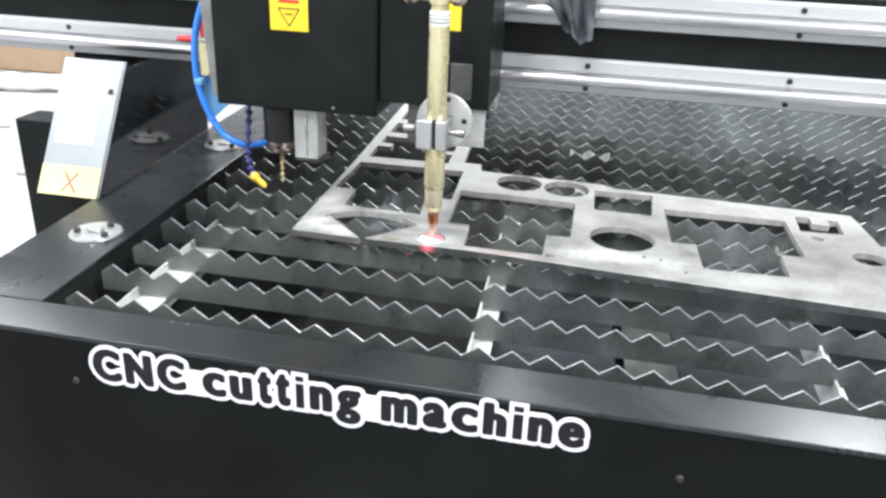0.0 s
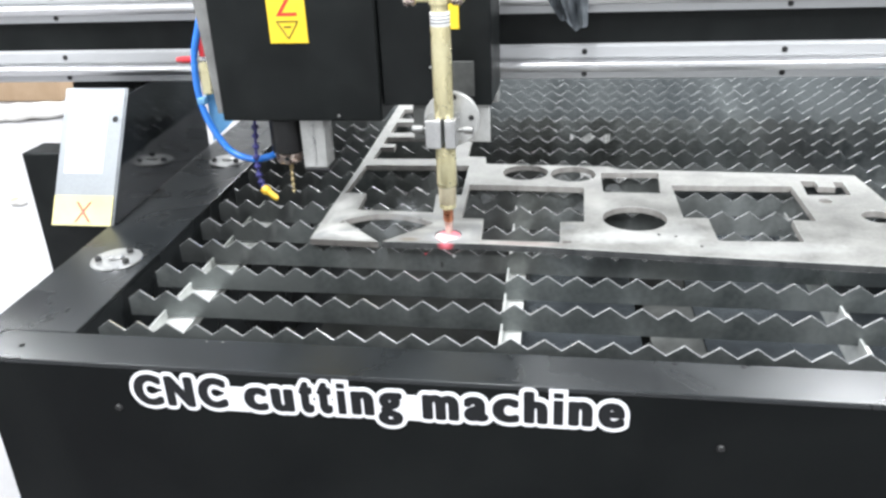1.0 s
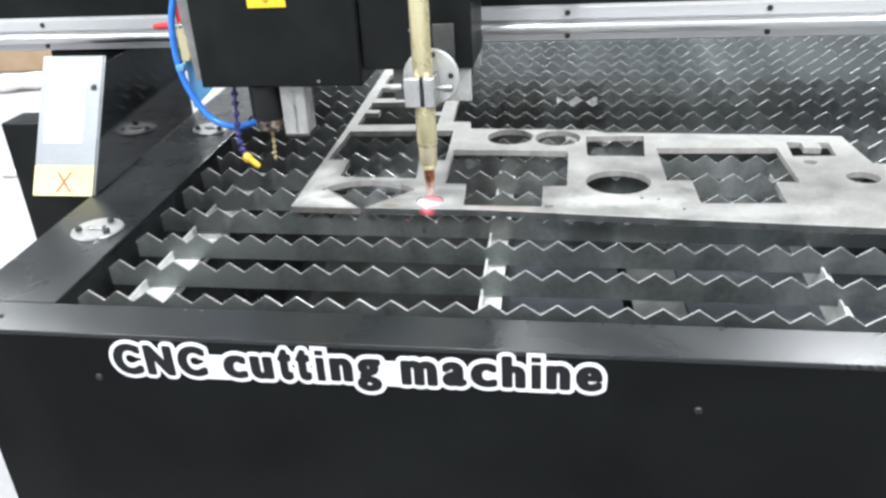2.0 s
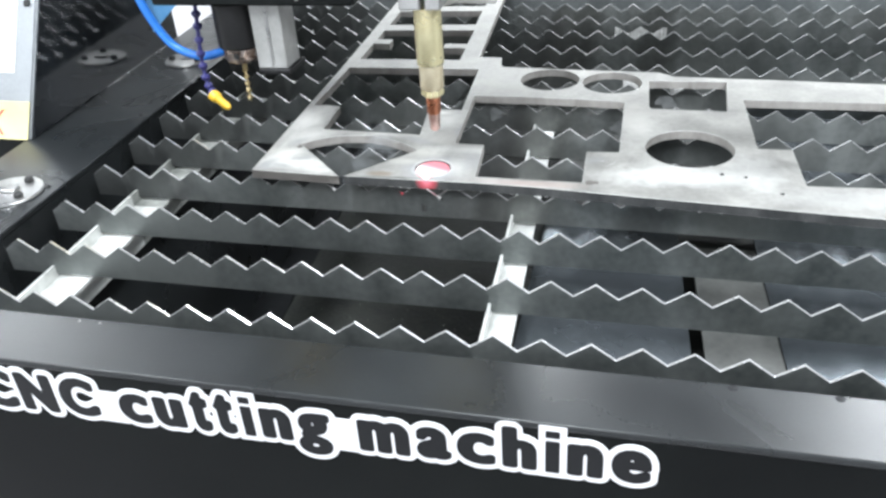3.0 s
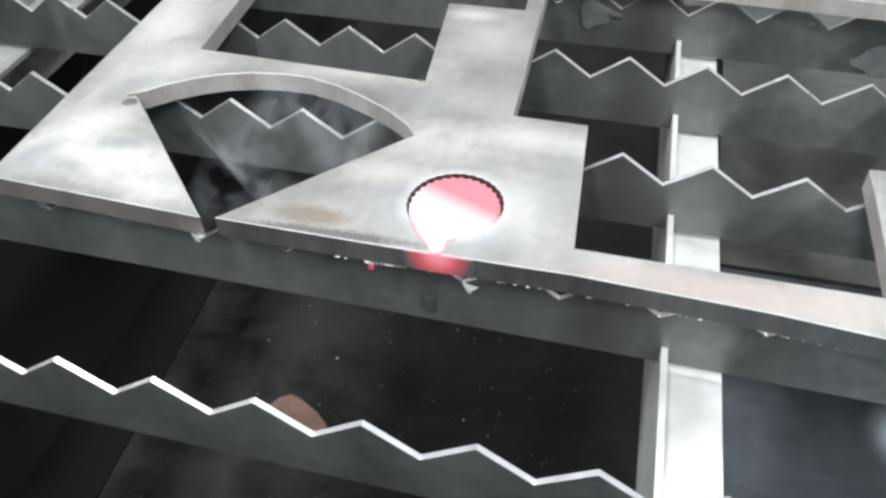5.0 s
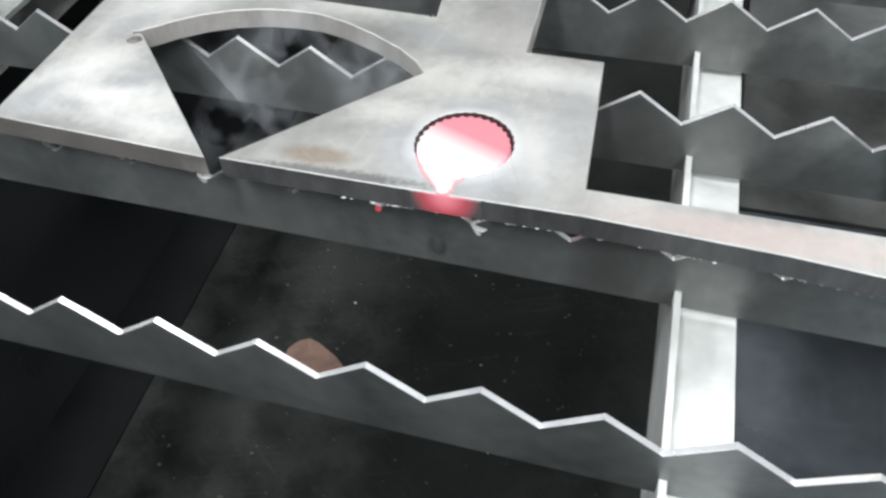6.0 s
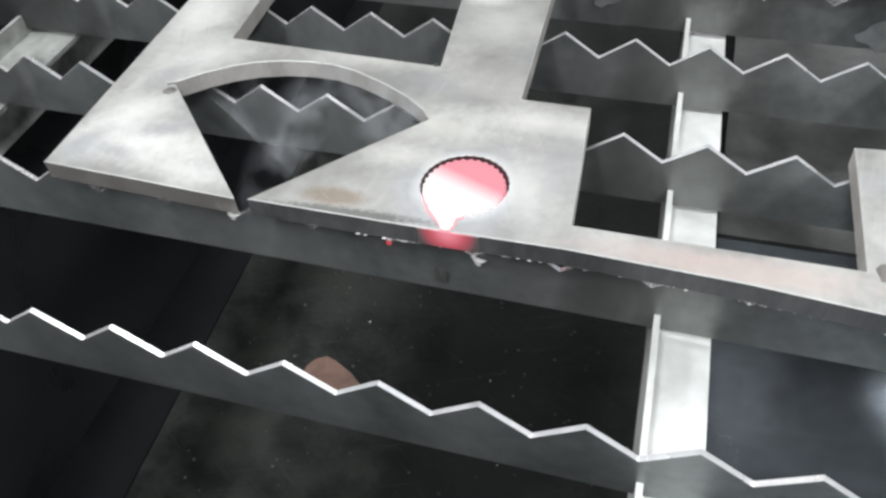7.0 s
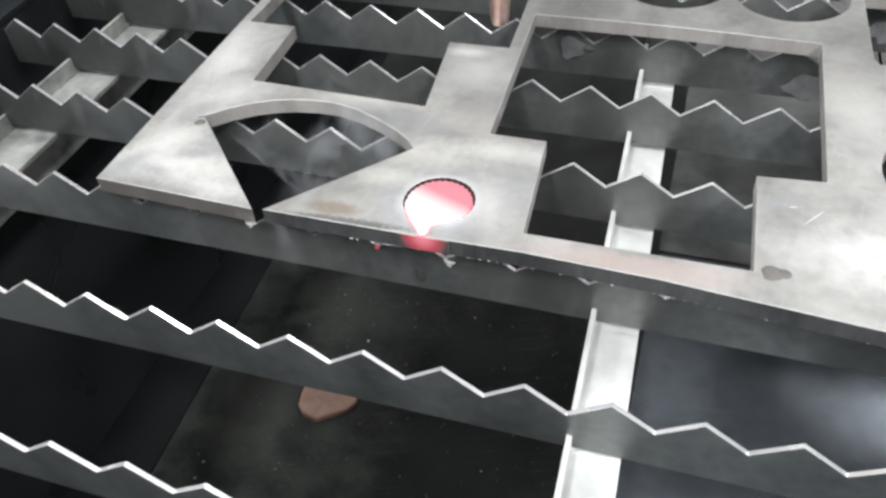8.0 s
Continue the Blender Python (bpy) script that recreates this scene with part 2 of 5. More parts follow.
# pale wiped patches, dull finger-wide smears and two scratches
for cx, cy, rx, ry, turn, amount in ((0.040, 0.020, 0.030, 0.010, 6, 0.8), (0.022, 0.036, 0.016, 0.008, 40, 0.8), (0.066, 0.006, 0.022, 0.006, -6, 0.7), (0.036, 0.085, 0.022, 0.013, 55, 0.75), (0.020, 0.125, 0.014, 0.040, -4, 0.7), (0.010, 0.150, 0.008, 0.030, 0, 0.5),
                                     (0.180, 0.140, 0.018, 0.022, 0, 0.5), (0.168, 0.160, 0.010, 0.004, 0, 0.9), (0.212, 0.062, 0.026, 0.006, -4, 0.45), (0.426, 0.030, 0.030, 0.022, 20, 0.7), (0.400, 0.118, 0.018, 0.030, 10, 0.4), (0.470, 0.010, 0.040, 0.014, -8, 0.5)):
    stain_or_shade(PLATE, (cx, cy), (rx, ry), (0.68, 0.675, 0.65), amount * 0.85, 0.6, turn, 0.7)
for cx, cy, rx, ry, turn in ((0.052, 0.034, 0.016, 0.0045, 25), (0.030, 0.012, 0.010, 0.004, -20), (0.088, 0.014, 0.006, 0.010, 20), (0.012, 0.018, 0.005, 0.012, -30), (0.026, 0.072, 0.012, 0.006, 50), (0.225, 0.035, 0.012, 0.020, 10), (0.160, 0.082, 0.020, 0.006, -25), (0.205, 0.110, 0.010, 0.012, 0), (0.350, 0.045, 0.012, 0.006, 30)):
    stain_or_shade(PLATE, (cx, cy), (rx, ry), (0.27, 0.275, 0.28), 0.6, 0.6, turn, 0.4)
stain_or_shade(PLATE, (0.3660, 0.0368), (0.0085, 0.0004), (0.70, 0.70, 0.69), 0.6, 0.1, 51)
stain_or_shade(PLATE, (0.3570, 0.0430), (0.0024, 0.0005), (0.70, 0.70, 0.69), 0.6, 0.2, 10)
stain_or_shade(KERF, (0.04, -0.004), (0.11, 0.016), (0.10, 0.092, 0.085), 0.9, 0.5)
# broad near-black patches to the right, paler ones left, small dark ones between
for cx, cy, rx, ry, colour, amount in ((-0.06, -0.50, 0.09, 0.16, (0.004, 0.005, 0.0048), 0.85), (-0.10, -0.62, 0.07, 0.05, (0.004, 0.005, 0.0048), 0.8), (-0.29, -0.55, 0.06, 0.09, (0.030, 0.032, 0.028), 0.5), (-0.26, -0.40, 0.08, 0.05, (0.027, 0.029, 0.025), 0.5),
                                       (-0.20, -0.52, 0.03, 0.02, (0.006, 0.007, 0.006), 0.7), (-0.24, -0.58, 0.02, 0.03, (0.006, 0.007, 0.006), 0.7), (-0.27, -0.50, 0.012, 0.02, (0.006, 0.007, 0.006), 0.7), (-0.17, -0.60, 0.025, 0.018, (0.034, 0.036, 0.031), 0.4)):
    stain_or_shade(TRAYDIRT, (cx, cy), (rx, ry), colour, amount, 0.8)
# left slat ends darkened: shade beside the ledge put into the colour
stain_or_shade(SLAT, (-0.665, 0.0), (0.115, 1.0), (0.045, 0.047, 0.047), 0.8, 0.6)
stain_or_shade(DIMSLAT, (-0.56, 0.0), (0.10, 1.0), (0.21, 0.225, 0.22), 0.6, 0.9)
stain_or_shade(SLAT, (0.02, 0.0), (0.09, 1.0), (0.25, 0.26, 0.25), 0.5, 0.8)
stain_or_shade(SLAT, (-0.10, 0.0), (0.035, 1.0), (0.098, 0.100, 0.094), 0.6, 0.9)
stain_or_shade(SLAT, (-0.52, 0.0), (0.06, 1.0), (0.11, 0.125, 0.12), 0.5, 0.9)
stain_or_shade(SLAT, (-0.27, 0.0), (0.03, 1.0), (0.165, 0.168, 0.165), 0.5, 0.9)
stain_or_shade(SLAT, (0.24, 0.0), (0.05, 1.0), (0.10, 0.102, 0.095), 0.5, 0.9)
stain_or_shade(SLAT, (-0.40, 0.0), (0.05, 1.0), (0.26, 0.27, 0.26), 0.5, 0.9)
stain_or_shade(SLAT, (-0.22, 0.0), (0.05, 1.0), (0.122, 0.124, 0.115), 0.6, 0.8)


def scratch(material, spots, colour, amount):
    """Long fine scratches laid by two stretched noises."""
    n, l = material.node_tree.nodes, material.node_tree.links
    b = n["Principled BSDF"]
    for turn, size in spots:
        before = b.inputs["Base Color"].links[0].from_socket
        co, mp, tex, rng, mix = n.new("ShaderNodeTexCoord"), n.new("ShaderNodeMapping"), n.new("ShaderNodeTexNoise"), n.new("ShaderNodeMapRange"), n.new("ShaderNodeMix")
        mp.vector_type = "TEXTURE"
        mp.inputs["Rotation"].default_value = (0, 0, radians(turn))
        mp.inputs["Scale"].default_value = (1 / size, 1 / (size * 20), 1 / size)
        tex.inputs["Scale"].default_value, tex.inputs["Detail"].default_value = 1.0, 3.0
        l.new(co.outputs["Object"], mp.inputs["Vector"])
        l.new(mp.outputs["Vector"], tex.inputs["Vector"])
        l.new(tex.outputs["Fac"], rng.inputs["Value"])
        rng.inputs["From Min"].default_value, rng.inputs["From Max"].default_value, rng.inputs["To Max"].default_value = 0.62, 0.78, amount
        mix.data_type = "RGBA"
        l.new(rng.outputs["Result"], mix.inputs[0])
        l.new(before, mix.inputs[6])
        mix.inputs[7].default_value = (*colour, 1)
        l.new(mix.outputs[2], b.inputs["Base Color"])


scratch(PLATE, ((12, 26), (-38, 34), (80, 22)), (0.60, 0.60, 0.58), 0.16)
scratch(PLATE, ((35, 18), (-70, 24)), (0.20, 0.20, 0.20), 0.22)
scratch(SLAT, ((4, 16), (-8, 24)), (0.34, 0.35, 0.34), 0.25)
scratch(TRAYDIRT, ((20, 14), (-35, 20)), (0.04, 0.043, 0.038), 0.5)
scratch(TRAYBLUE, ((8, 12), (-50, 16)), (0.20, 0.22, 0.23), 0.35)

# ---- builders ----
ORIG = {}


def thing(name, loc, label, category, group="", kind=""):
    ob = new(name)
    ob.empty_display_size = 0.05
    ob.location = loc
    ORIG[ob] = Vector(loc)
    return tagged(ob, label, category, group, kind)


def part(name, bm, material, parent, label="", mesh=None):
    """Links a bmesh, drawn in world places, as one mesh under a thing or part."""
    if bm is not None:
        mesh = bpy.data.meshes.new(name)
        bm.transform(Matrix.Translation(-ORIG[parent]))
        bm.to_mesh(mesh)
        bm.free()
    for m in material if isinstance(material, (list, tuple)) else (material,):
        mesh.materials.append(m)
    ob = new(name, mesh)
    ob.parent = parent
    ORIG[ob] = ORIG[parent]
    return tagged(ob, label)


def solo(name, bm, material, loc, label="", category="", group="", kind=""):
    """A thing that is one mesh."""
    mesh = bpy.data.meshes.new(name)
    bm.transform(Matrix.Translation(-Vector(loc)))
    bm.to_mesh(mesh)
    bm.free()
    for m in material if isinstance(material, (list, tuple)) else (material,):
        mesh.materials.append(m)
    ob = new(name, mesh)
    ob.location = loc
    ORIG[ob] = Vector(loc)
    return tagged(ob, label, category, group, kind)


def smooth(bm, angle=35):
    for f in bm.faces:
        f.smooth = True
    for e in bm.edges:
        if len(e.link_faces) == 2 and e.calc_face_angle(0) > radians(angle):
            e.smooth = False
    return bm


def flattened(bm, count):
    """Keeps the broad faces flat, so that only the rounded edges are shaded round."""
    for f in sorted(bm.faces, key=lambda f: -f.calc_area())[:count]:
        f.smooth = False
    return bm


def block(x0, x1, y0, y1, z0, z1, bevel=0.001, m=None, segs=2):
    bm = bmesh.new()
    bmesh.ops.create_cube(bm, size=1.0)
    bm.transform(Matrix.Translation(((x0 + x1) / 2, (y0 + y1) / 2, (z0 + z1) / 2)) @ Matrix.Diagonal((x1 - x0, y1 - y0, z1 - z0, 1)))
    if bevel:
        bmesh.ops.bevel(bm, geom=bm.edges[:], offset=bevel, segments=segs, affect="EDGES", profile=0.5)
    if m:
        bm.transform(m)
    return flattened(smooth(bm, 50), 6)


def prism(points, z0, z1, bevel=0.0):
    """An upright prism on a plan polygon."""
    bm = bmesh.new()
    low = [bm.verts.new((x, y, z0)) for x, y in points]
    high = [bm.verts.new((x, y, z1)) for x, y in points]
    n = len(points)
    bm.faces.new(low[::-1])
    bm.faces.new(high)
    for i in range(n):
        bm.faces.new((low[i], low[(i + 1) % n], high[(i + 1) % n], high[i]))
    bmesh.ops.recalc_face_normals(bm, faces=bm.faces[:])
    if bevel:
        bmesh.ops.bevel(bm, geom=bm.edges[:], offset=bevel, segments=2, affect="EDGES", profile=0.5)
    return flattened(smooth(bm, 40), n + 2)


def lathe(profile, centre, axis="z", segs=32, m=None):
    """A turned body: profile of (radius, height) along an axis through centre."""
    bm = bmesh.new()
    rings = []
    for r, h in profile:
        if r < 1e-6:
            rings.append([bm.verts.new((0, 0, h))])
        else:
            rings.append([bm.verts.new((r * math.cos(2 * math.pi * i / segs), r * math.sin(2 * math.pi * i / segs), h)) for i in range(segs)])
    for a, b in zip(rings, rings[1:]):
        for i in range(segs):
            j = (i + 1) % segs
            vs = [a[i % len(a)], a[j % len(a)], b[j % len(b)], b[i % len(b)]]
            vs = list(dict.fromkeys(vs))
            if len(vs) > 2:
                bm.faces.new(vs)
    for ring in (rings[0], rings[-1]):
        if len(ring) > 2:
            bm.faces.new(ring)
    bmesh.ops.recalc_face_normals(bm, faces=bm.faces[:])
    turn = {"z": Matrix(), "y": pose(0, 0, 0, 90, 0, 0), "x": pose(0, 0, 0, 0, 90, 0)}[axis]
    bm.transform(Matrix.Translation(centre) @ (m or Matrix()) @ turn)
    return smooth(bm, 35)


def glide(points, steps=8):
    """A smooth line through points."""
    pts = [Vector(p) for p in points]
    pts = [2 * pts[0] - pts[1], *pts, 2 * pts[-1] - pts[-2]]
    out = []
    for a, b, c, d in zip(pts, pts[1:], pts[2:], pts[3:]):
        for i in range(steps):
            t = i / steps
            out.append(0.5 * (2 * b + (c - a) * t + (2 * a - 5 * b + 4 * c - d) * t * t + (3 * b - a - 3 * c + d) * t ** 3))
    return [*out, pts[-2]]


def tube(line, r, segs=12):
    """A round tube along a line; r may be a list, one radius a point."""
    bm = bmesh.new()
    rings, up = [], Vector((0.13, 0.31, 0.94)).normalized()
    for i, p in enumerate(line):
        way = (line[min(i + 1, len(line) - 1)] - line[max(i - 1, 0)]).normalized()
        side = way.cross(up).normalized()
        top = side.cross(way)
        rad = r[i] if isinstance(r, list) else r
        rings.append([bm.verts.new(p + rad * (math.cos(k * 2 * math.pi / segs) * side + math.sin(k * 2 * math.pi / segs) * top)) for k in range(segs)])
    for a, b in zip(rings, rings[1:]):
        for k in range(segs):
            bm.faces.new((a[k], a[(k + 1) % segs], b[(k + 1) % segs], b[k]))
    bm.faces.new(rings[0])
    bm.faces.new(rings[-1])
    bmesh.ops.recalc_face_normals(bm, faces=bm.faces[:])
    return smooth(bm, 60)


def sheet_with_holes(outer, holes, z0, z1):
    """A thick plate on a plan outline with openings through it. Face material 0: flats, 1: cut edges."""
    bm = bmesh.new()
    edges, loops = [], []
    for loop in (outer, *holes):
        vs = [bm.verts.new((x, y, z1)) for x, y in loop]
        loops.append(vs)
        edges += [bm.edges.new((a, b)) for a, b in zip(vs, vs[1:] + vs[:1])]
    bmesh.ops.triangle_fill(bm, use_beauty=True, use_dissolve=False, edges=edges, normal=(0, 0, 1))
    top = bm.faces[:]
    under = {v: bm.verts.new((v.co.x, v.co.y, z0)) for vs in loops for v in vs}
    for f in top:
        bm.faces.new([under[v] for v in reversed(f.verts)])
    for vs in loops:
        for a, b in zip(vs, vs[1:] + vs[:1]):
            f = bm.faces.new((a, b, under[b], under[a]))
            f.material_index = 1
    bmesh.ops.recalc_face_normals(bm, faces=bm.faces[:])
    for f in bm.faces:
        f.smooth = f.material_index == 1
    for e in bm.edges:
        if len(e.link_faces) == 2 and e.calc_face_angle(0) > radians(30):
            e.smooth = False
    return bm


def ring(cx, cy, r, n=40, rough=0.0):
    return [(cx + (r + rough * (-1) ** i) * math.cos(2 * math.pi * i / n), cy + (r + rough * (-1) ** i) * math.sin(2 * math.pi * i / n)) for i in range(n)]


def letters(text):
    """Flat letters in the built-in font as a bmesh in the x-y plane."""
    data = bpy.data.curves.new("letters", "FONT")
    data.body, data.size, data.resolution_u = text, 1.0, 5
    ob = bpy.data.objects.new("letters", data)
    scene.collection.objects.link(ob)
    bpy.context.view_layer.update()
    mesh = bpy.data.meshes.new_from_object(ob.evaluated_get(bpy.context.evaluated_depsgraph_get()))
    bpy.data.objects.remove(ob)
    bm = bmesh.new()
    bm.from_mesh(mesh)
    bpy.data.meshes.remove(mesh)
    bmesh.ops.remove_doubles(bm, verts=bm.verts[:], dist=1e-5)
    return bm


def outlines(text, x0, x1, z0, z1):
    """The triangles of letters stretched to a box, each as three plan points."""
    bm = letters(text)
    bmesh.ops.triangulate(bm, faces=bm.faces[:])
    a0, a1, b0, b1 = extent(bm)
    out = [[(x0 + (v.co.x - a0) / (a1 - a0) * (x1 - x0), z0 + (v.co.y - b0) / (b1 - b0) * (z1 - z0)) for v in f.verts] for f in bm.faces]
    bm.free()
    return out


def distance(triangles, xs, zs):
    """How far each point of a grid lies outside a set of triangles (inside: 0 or less)."""
    px, pz = np.meshgrid(xs, zs, indexing="ij")
    far = np.full(px.shape, 1.0)
    reach = 0.012
    for tri in triangles:
        t = np.array(tri)
        i0, i1 = np.searchsorted(xs, (t[:, 0].min() - reach, t[:, 0].max() + reach))
        k0, k1 = np.searchsorted(zs, (t[:, 1].min() - reach, t[:, 1].max() + reach))
        x, z = px[i0:i1, k0:k1], pz[i0:i1, k0:k1]
        d, signs = np.full(x.shape, 1.0), []
        for (ax, az), (bx, bz) in zip(t, np.roll(t, -1, 0)):
            ex, ez = bx - ax, bz - az
            u = np.clip(((x - ax) * ex + (z - az) * ez) / max(ex * ex + ez * ez, 1e-12), 0, 1)
            d = np.minimum(d, np.hypot(x - ax - u * ex, z - az - u * ez))
            signs.append(ex * (z - az) - ez * (x - ax))
        within = (np.minimum.reduce(signs) >= 0) | (np.maximum.reduce(signs) <= 0)
        far[i0:i1, k0:k1] = np.minimum(far[i0:i1, k0:k1], np.where(within, -0.0004, d))
    return far


def boxed(xs, zs, x0, x1, z0, z1):
    px, pz = np.meshgrid(xs, zs, indexing="ij")
    return np.maximum(np.abs(px - (x0 + x1) / 2) - (x1 - x0) / 2, np.abs(pz - (z0 + z1) / 2) - (z1 - z0) / 2)


def contours(field, xs, zs):
    """The closed lines on which a grid's field is nought, as loops of points."""
    at, step = {}, {}
    nx, nz = field.shape

    def cross(a, b):
        key = (a, b) if a < b else (b, a)
        if key not in at:
            fa, fb = field[key[0]], field[key[1]]
            u = float(np.clip(fa / (fa - fb), 0.02, 0.98))
            at[key] = (float(xs[key[0][0]] + u * (xs[key[1][0]] - xs[key[0][0]])), float(zs[key[0][1]] + u * (zs[key[1][1]] - zs[key[0][1]])))
        return key

    low = field < 0
    mixed = low[:-1, :-1].astype(int) + low[1:, :-1] + low[:-1, 1:] + low[1:, 1:]
    for i, k in np.argwhere((mixed > 0) & (mixed < 4)).tolist():
        c = [(i, k), (i + 1, k), (i + 1, k + 1), (i, k + 1)]
        ins = [bool(low[p]) for p in c]
        ups = [j for j in range(4) if ins[j] and not ins[(j + 1) % 4]]
        downs = [j for j in range(4) if not ins[j] and ins[(j + 1) % 4]]
        for j in ups:
            m = min(downs, key=lambda d: (j - d) % 4)
            step[cross(c[j], c[(j + 1) % 4])] = cross(c[m], c[(m + 1) % 4])
    loops = []
    while step:
        start, here = next(iter(step)), None
        here, loop = start, []
        while here in step:
            loop.append(at[here])
            here = step.pop(here)
        if len(loop) > 8:
            loops.append(loop[::2])
    return loops


def area(loop):
    return 0.5 * sum(a[0] * b[1] - b[0] * a[1] for a, b in zip(loop, loop[1:] + loop[:1]))


def grouped(loops):
    """Outer loops, each with the holes that lie in it."""
    big = max(loops, key=lambda p: abs(area(p)))
    sign = 1 if area(big) > 0 else -1
    outers = [p for p in loops if area(p) * sign > 0]
    out = [(p, []) for p in outers]
    for h in loops:
        if area(h) * sign <= 0:
            hx, hz = h[0]
            for p, holes in out:
                xs, zs = [q[0] for q in p], [q[1] for q in p]
                if min(xs) < hx < max(xs) and min(zs) < hz < max(zs):
                    holes.append(h)
                    break
    return out


def flat_shape(loops, y0, y1):
    """A thin upright sheet in the x-z plane with the given outlines, its face towards -y at y0."""
    bm = sheet_with_holes(loops[0], loops[1:], 0.0, y1 - y0)
    bm.transform(Matrix(((1, 0, 0, 0), (0, 0, -1, y1), (0, 1, 0, 0), (0, 0, 0, 1))))
    return bm


def writing(text):
    """A thick letter in the x-y plane."""
    bm = letters(text)
    got = bmesh.ops.extrude_face_region(bm, geom=bm.faces[:])
    for v in got["geom"]:
        if isinstance(v, bmesh.types.BMVert):
            v.co.z += 0.01
    bmesh.ops.recalc_face_normals(bm, faces=bm.faces[:])
    return bm


def fitted(bm, box_from, left, right, low, high, y):
    x0, x1, y0, y1 = box_from
    sx, sz = (right - left) / (x1 - x0), (high - low) / (y1 - y0)
    for v in bm.verts:
        v.co = Vector((left + (v.co.x - x0) * sx, y - v.co.z, low + (v.co.y - y0) * sz))
    return bm


def extent(bm):
    xs, ys = [v.co.x for v in bm.verts], [v.co.y for v in bm.verts]
    return min(xs), max(xs), min(ys), max(ys)


# ---- hall ----
def hall():
    tagged(solo("floor", block(-7, 9, -6, 10, -0.1, 0.0, 0), CONCRETE, (0, 0, 0), "", "", "", ""), "pale painted workshop floor, brightly lit", "floor", "", "structure")
    for name, b in (("wall_north", (-7.2, 9.2, 10, 10.2)), ("wall_south", (-7.2, 9.2, -6.2, -6)), ("wall_west", (-7.2, -7, -6, 10)), ("wall_east", (9, 9.2, -6, 10))):
        tagged(solo(name, block(*b, -0.1, 4.6, 0), PAINTWALL, ((b[0] + b[1]) / 2, (b[2] + b[3]) / 2, 0), ""  , ""), "plain white painted workshop wall", "wall", "", "structure")
    tagged(solo("ceiling", block(-7.2, 9.2, -6.2, 10.2, 4.6, 4.7, 0), PAINTWALL, (0, 0, 4.6), "", ""), "plain white workshop ceiling", "ceiling", "", "structure")
    for x, y, share in LAMPS:
        lamp = bpy.data.lights.new("ceiling_lamp", "AREA")
        lamp.shape, lamp.size, lamp.size_y = "RECTANGLE", 0.5, 2.4
        lamp.energy, lamp.color = LAMP_POWER * share, (0.95, 0.98, 1.0)
        ob = new("ceiling_lamp", lamp)
        ob.matrix_basis = pose(x, y, LAMP_Z)
        fix = thing("ceiling_light", (x, y, LAMP_Z + 0.02), "long white ceiling light fixture, switched on", "light", "ceiling lights")
        part("housing", block(x - 0.3, x + 0.3, y - 1.25, y + 1.25, LAMP_Z + 0.02, 4.602, 0.01), WHITE, fix)


# ---- cutting table ----
SLAT_TIP, SLAT_LOW, SLAT_VALLEY = 0.7888, 0.7538, 0.7760
BED_BACK, BED_RIGHT = 1.72, 1.45


def inner(y):
    return -0.2088 - 0.034 * (y + 0.2400)


def outer_x(y):
    return -0.3310 - 0.042 * (y + 0.2)


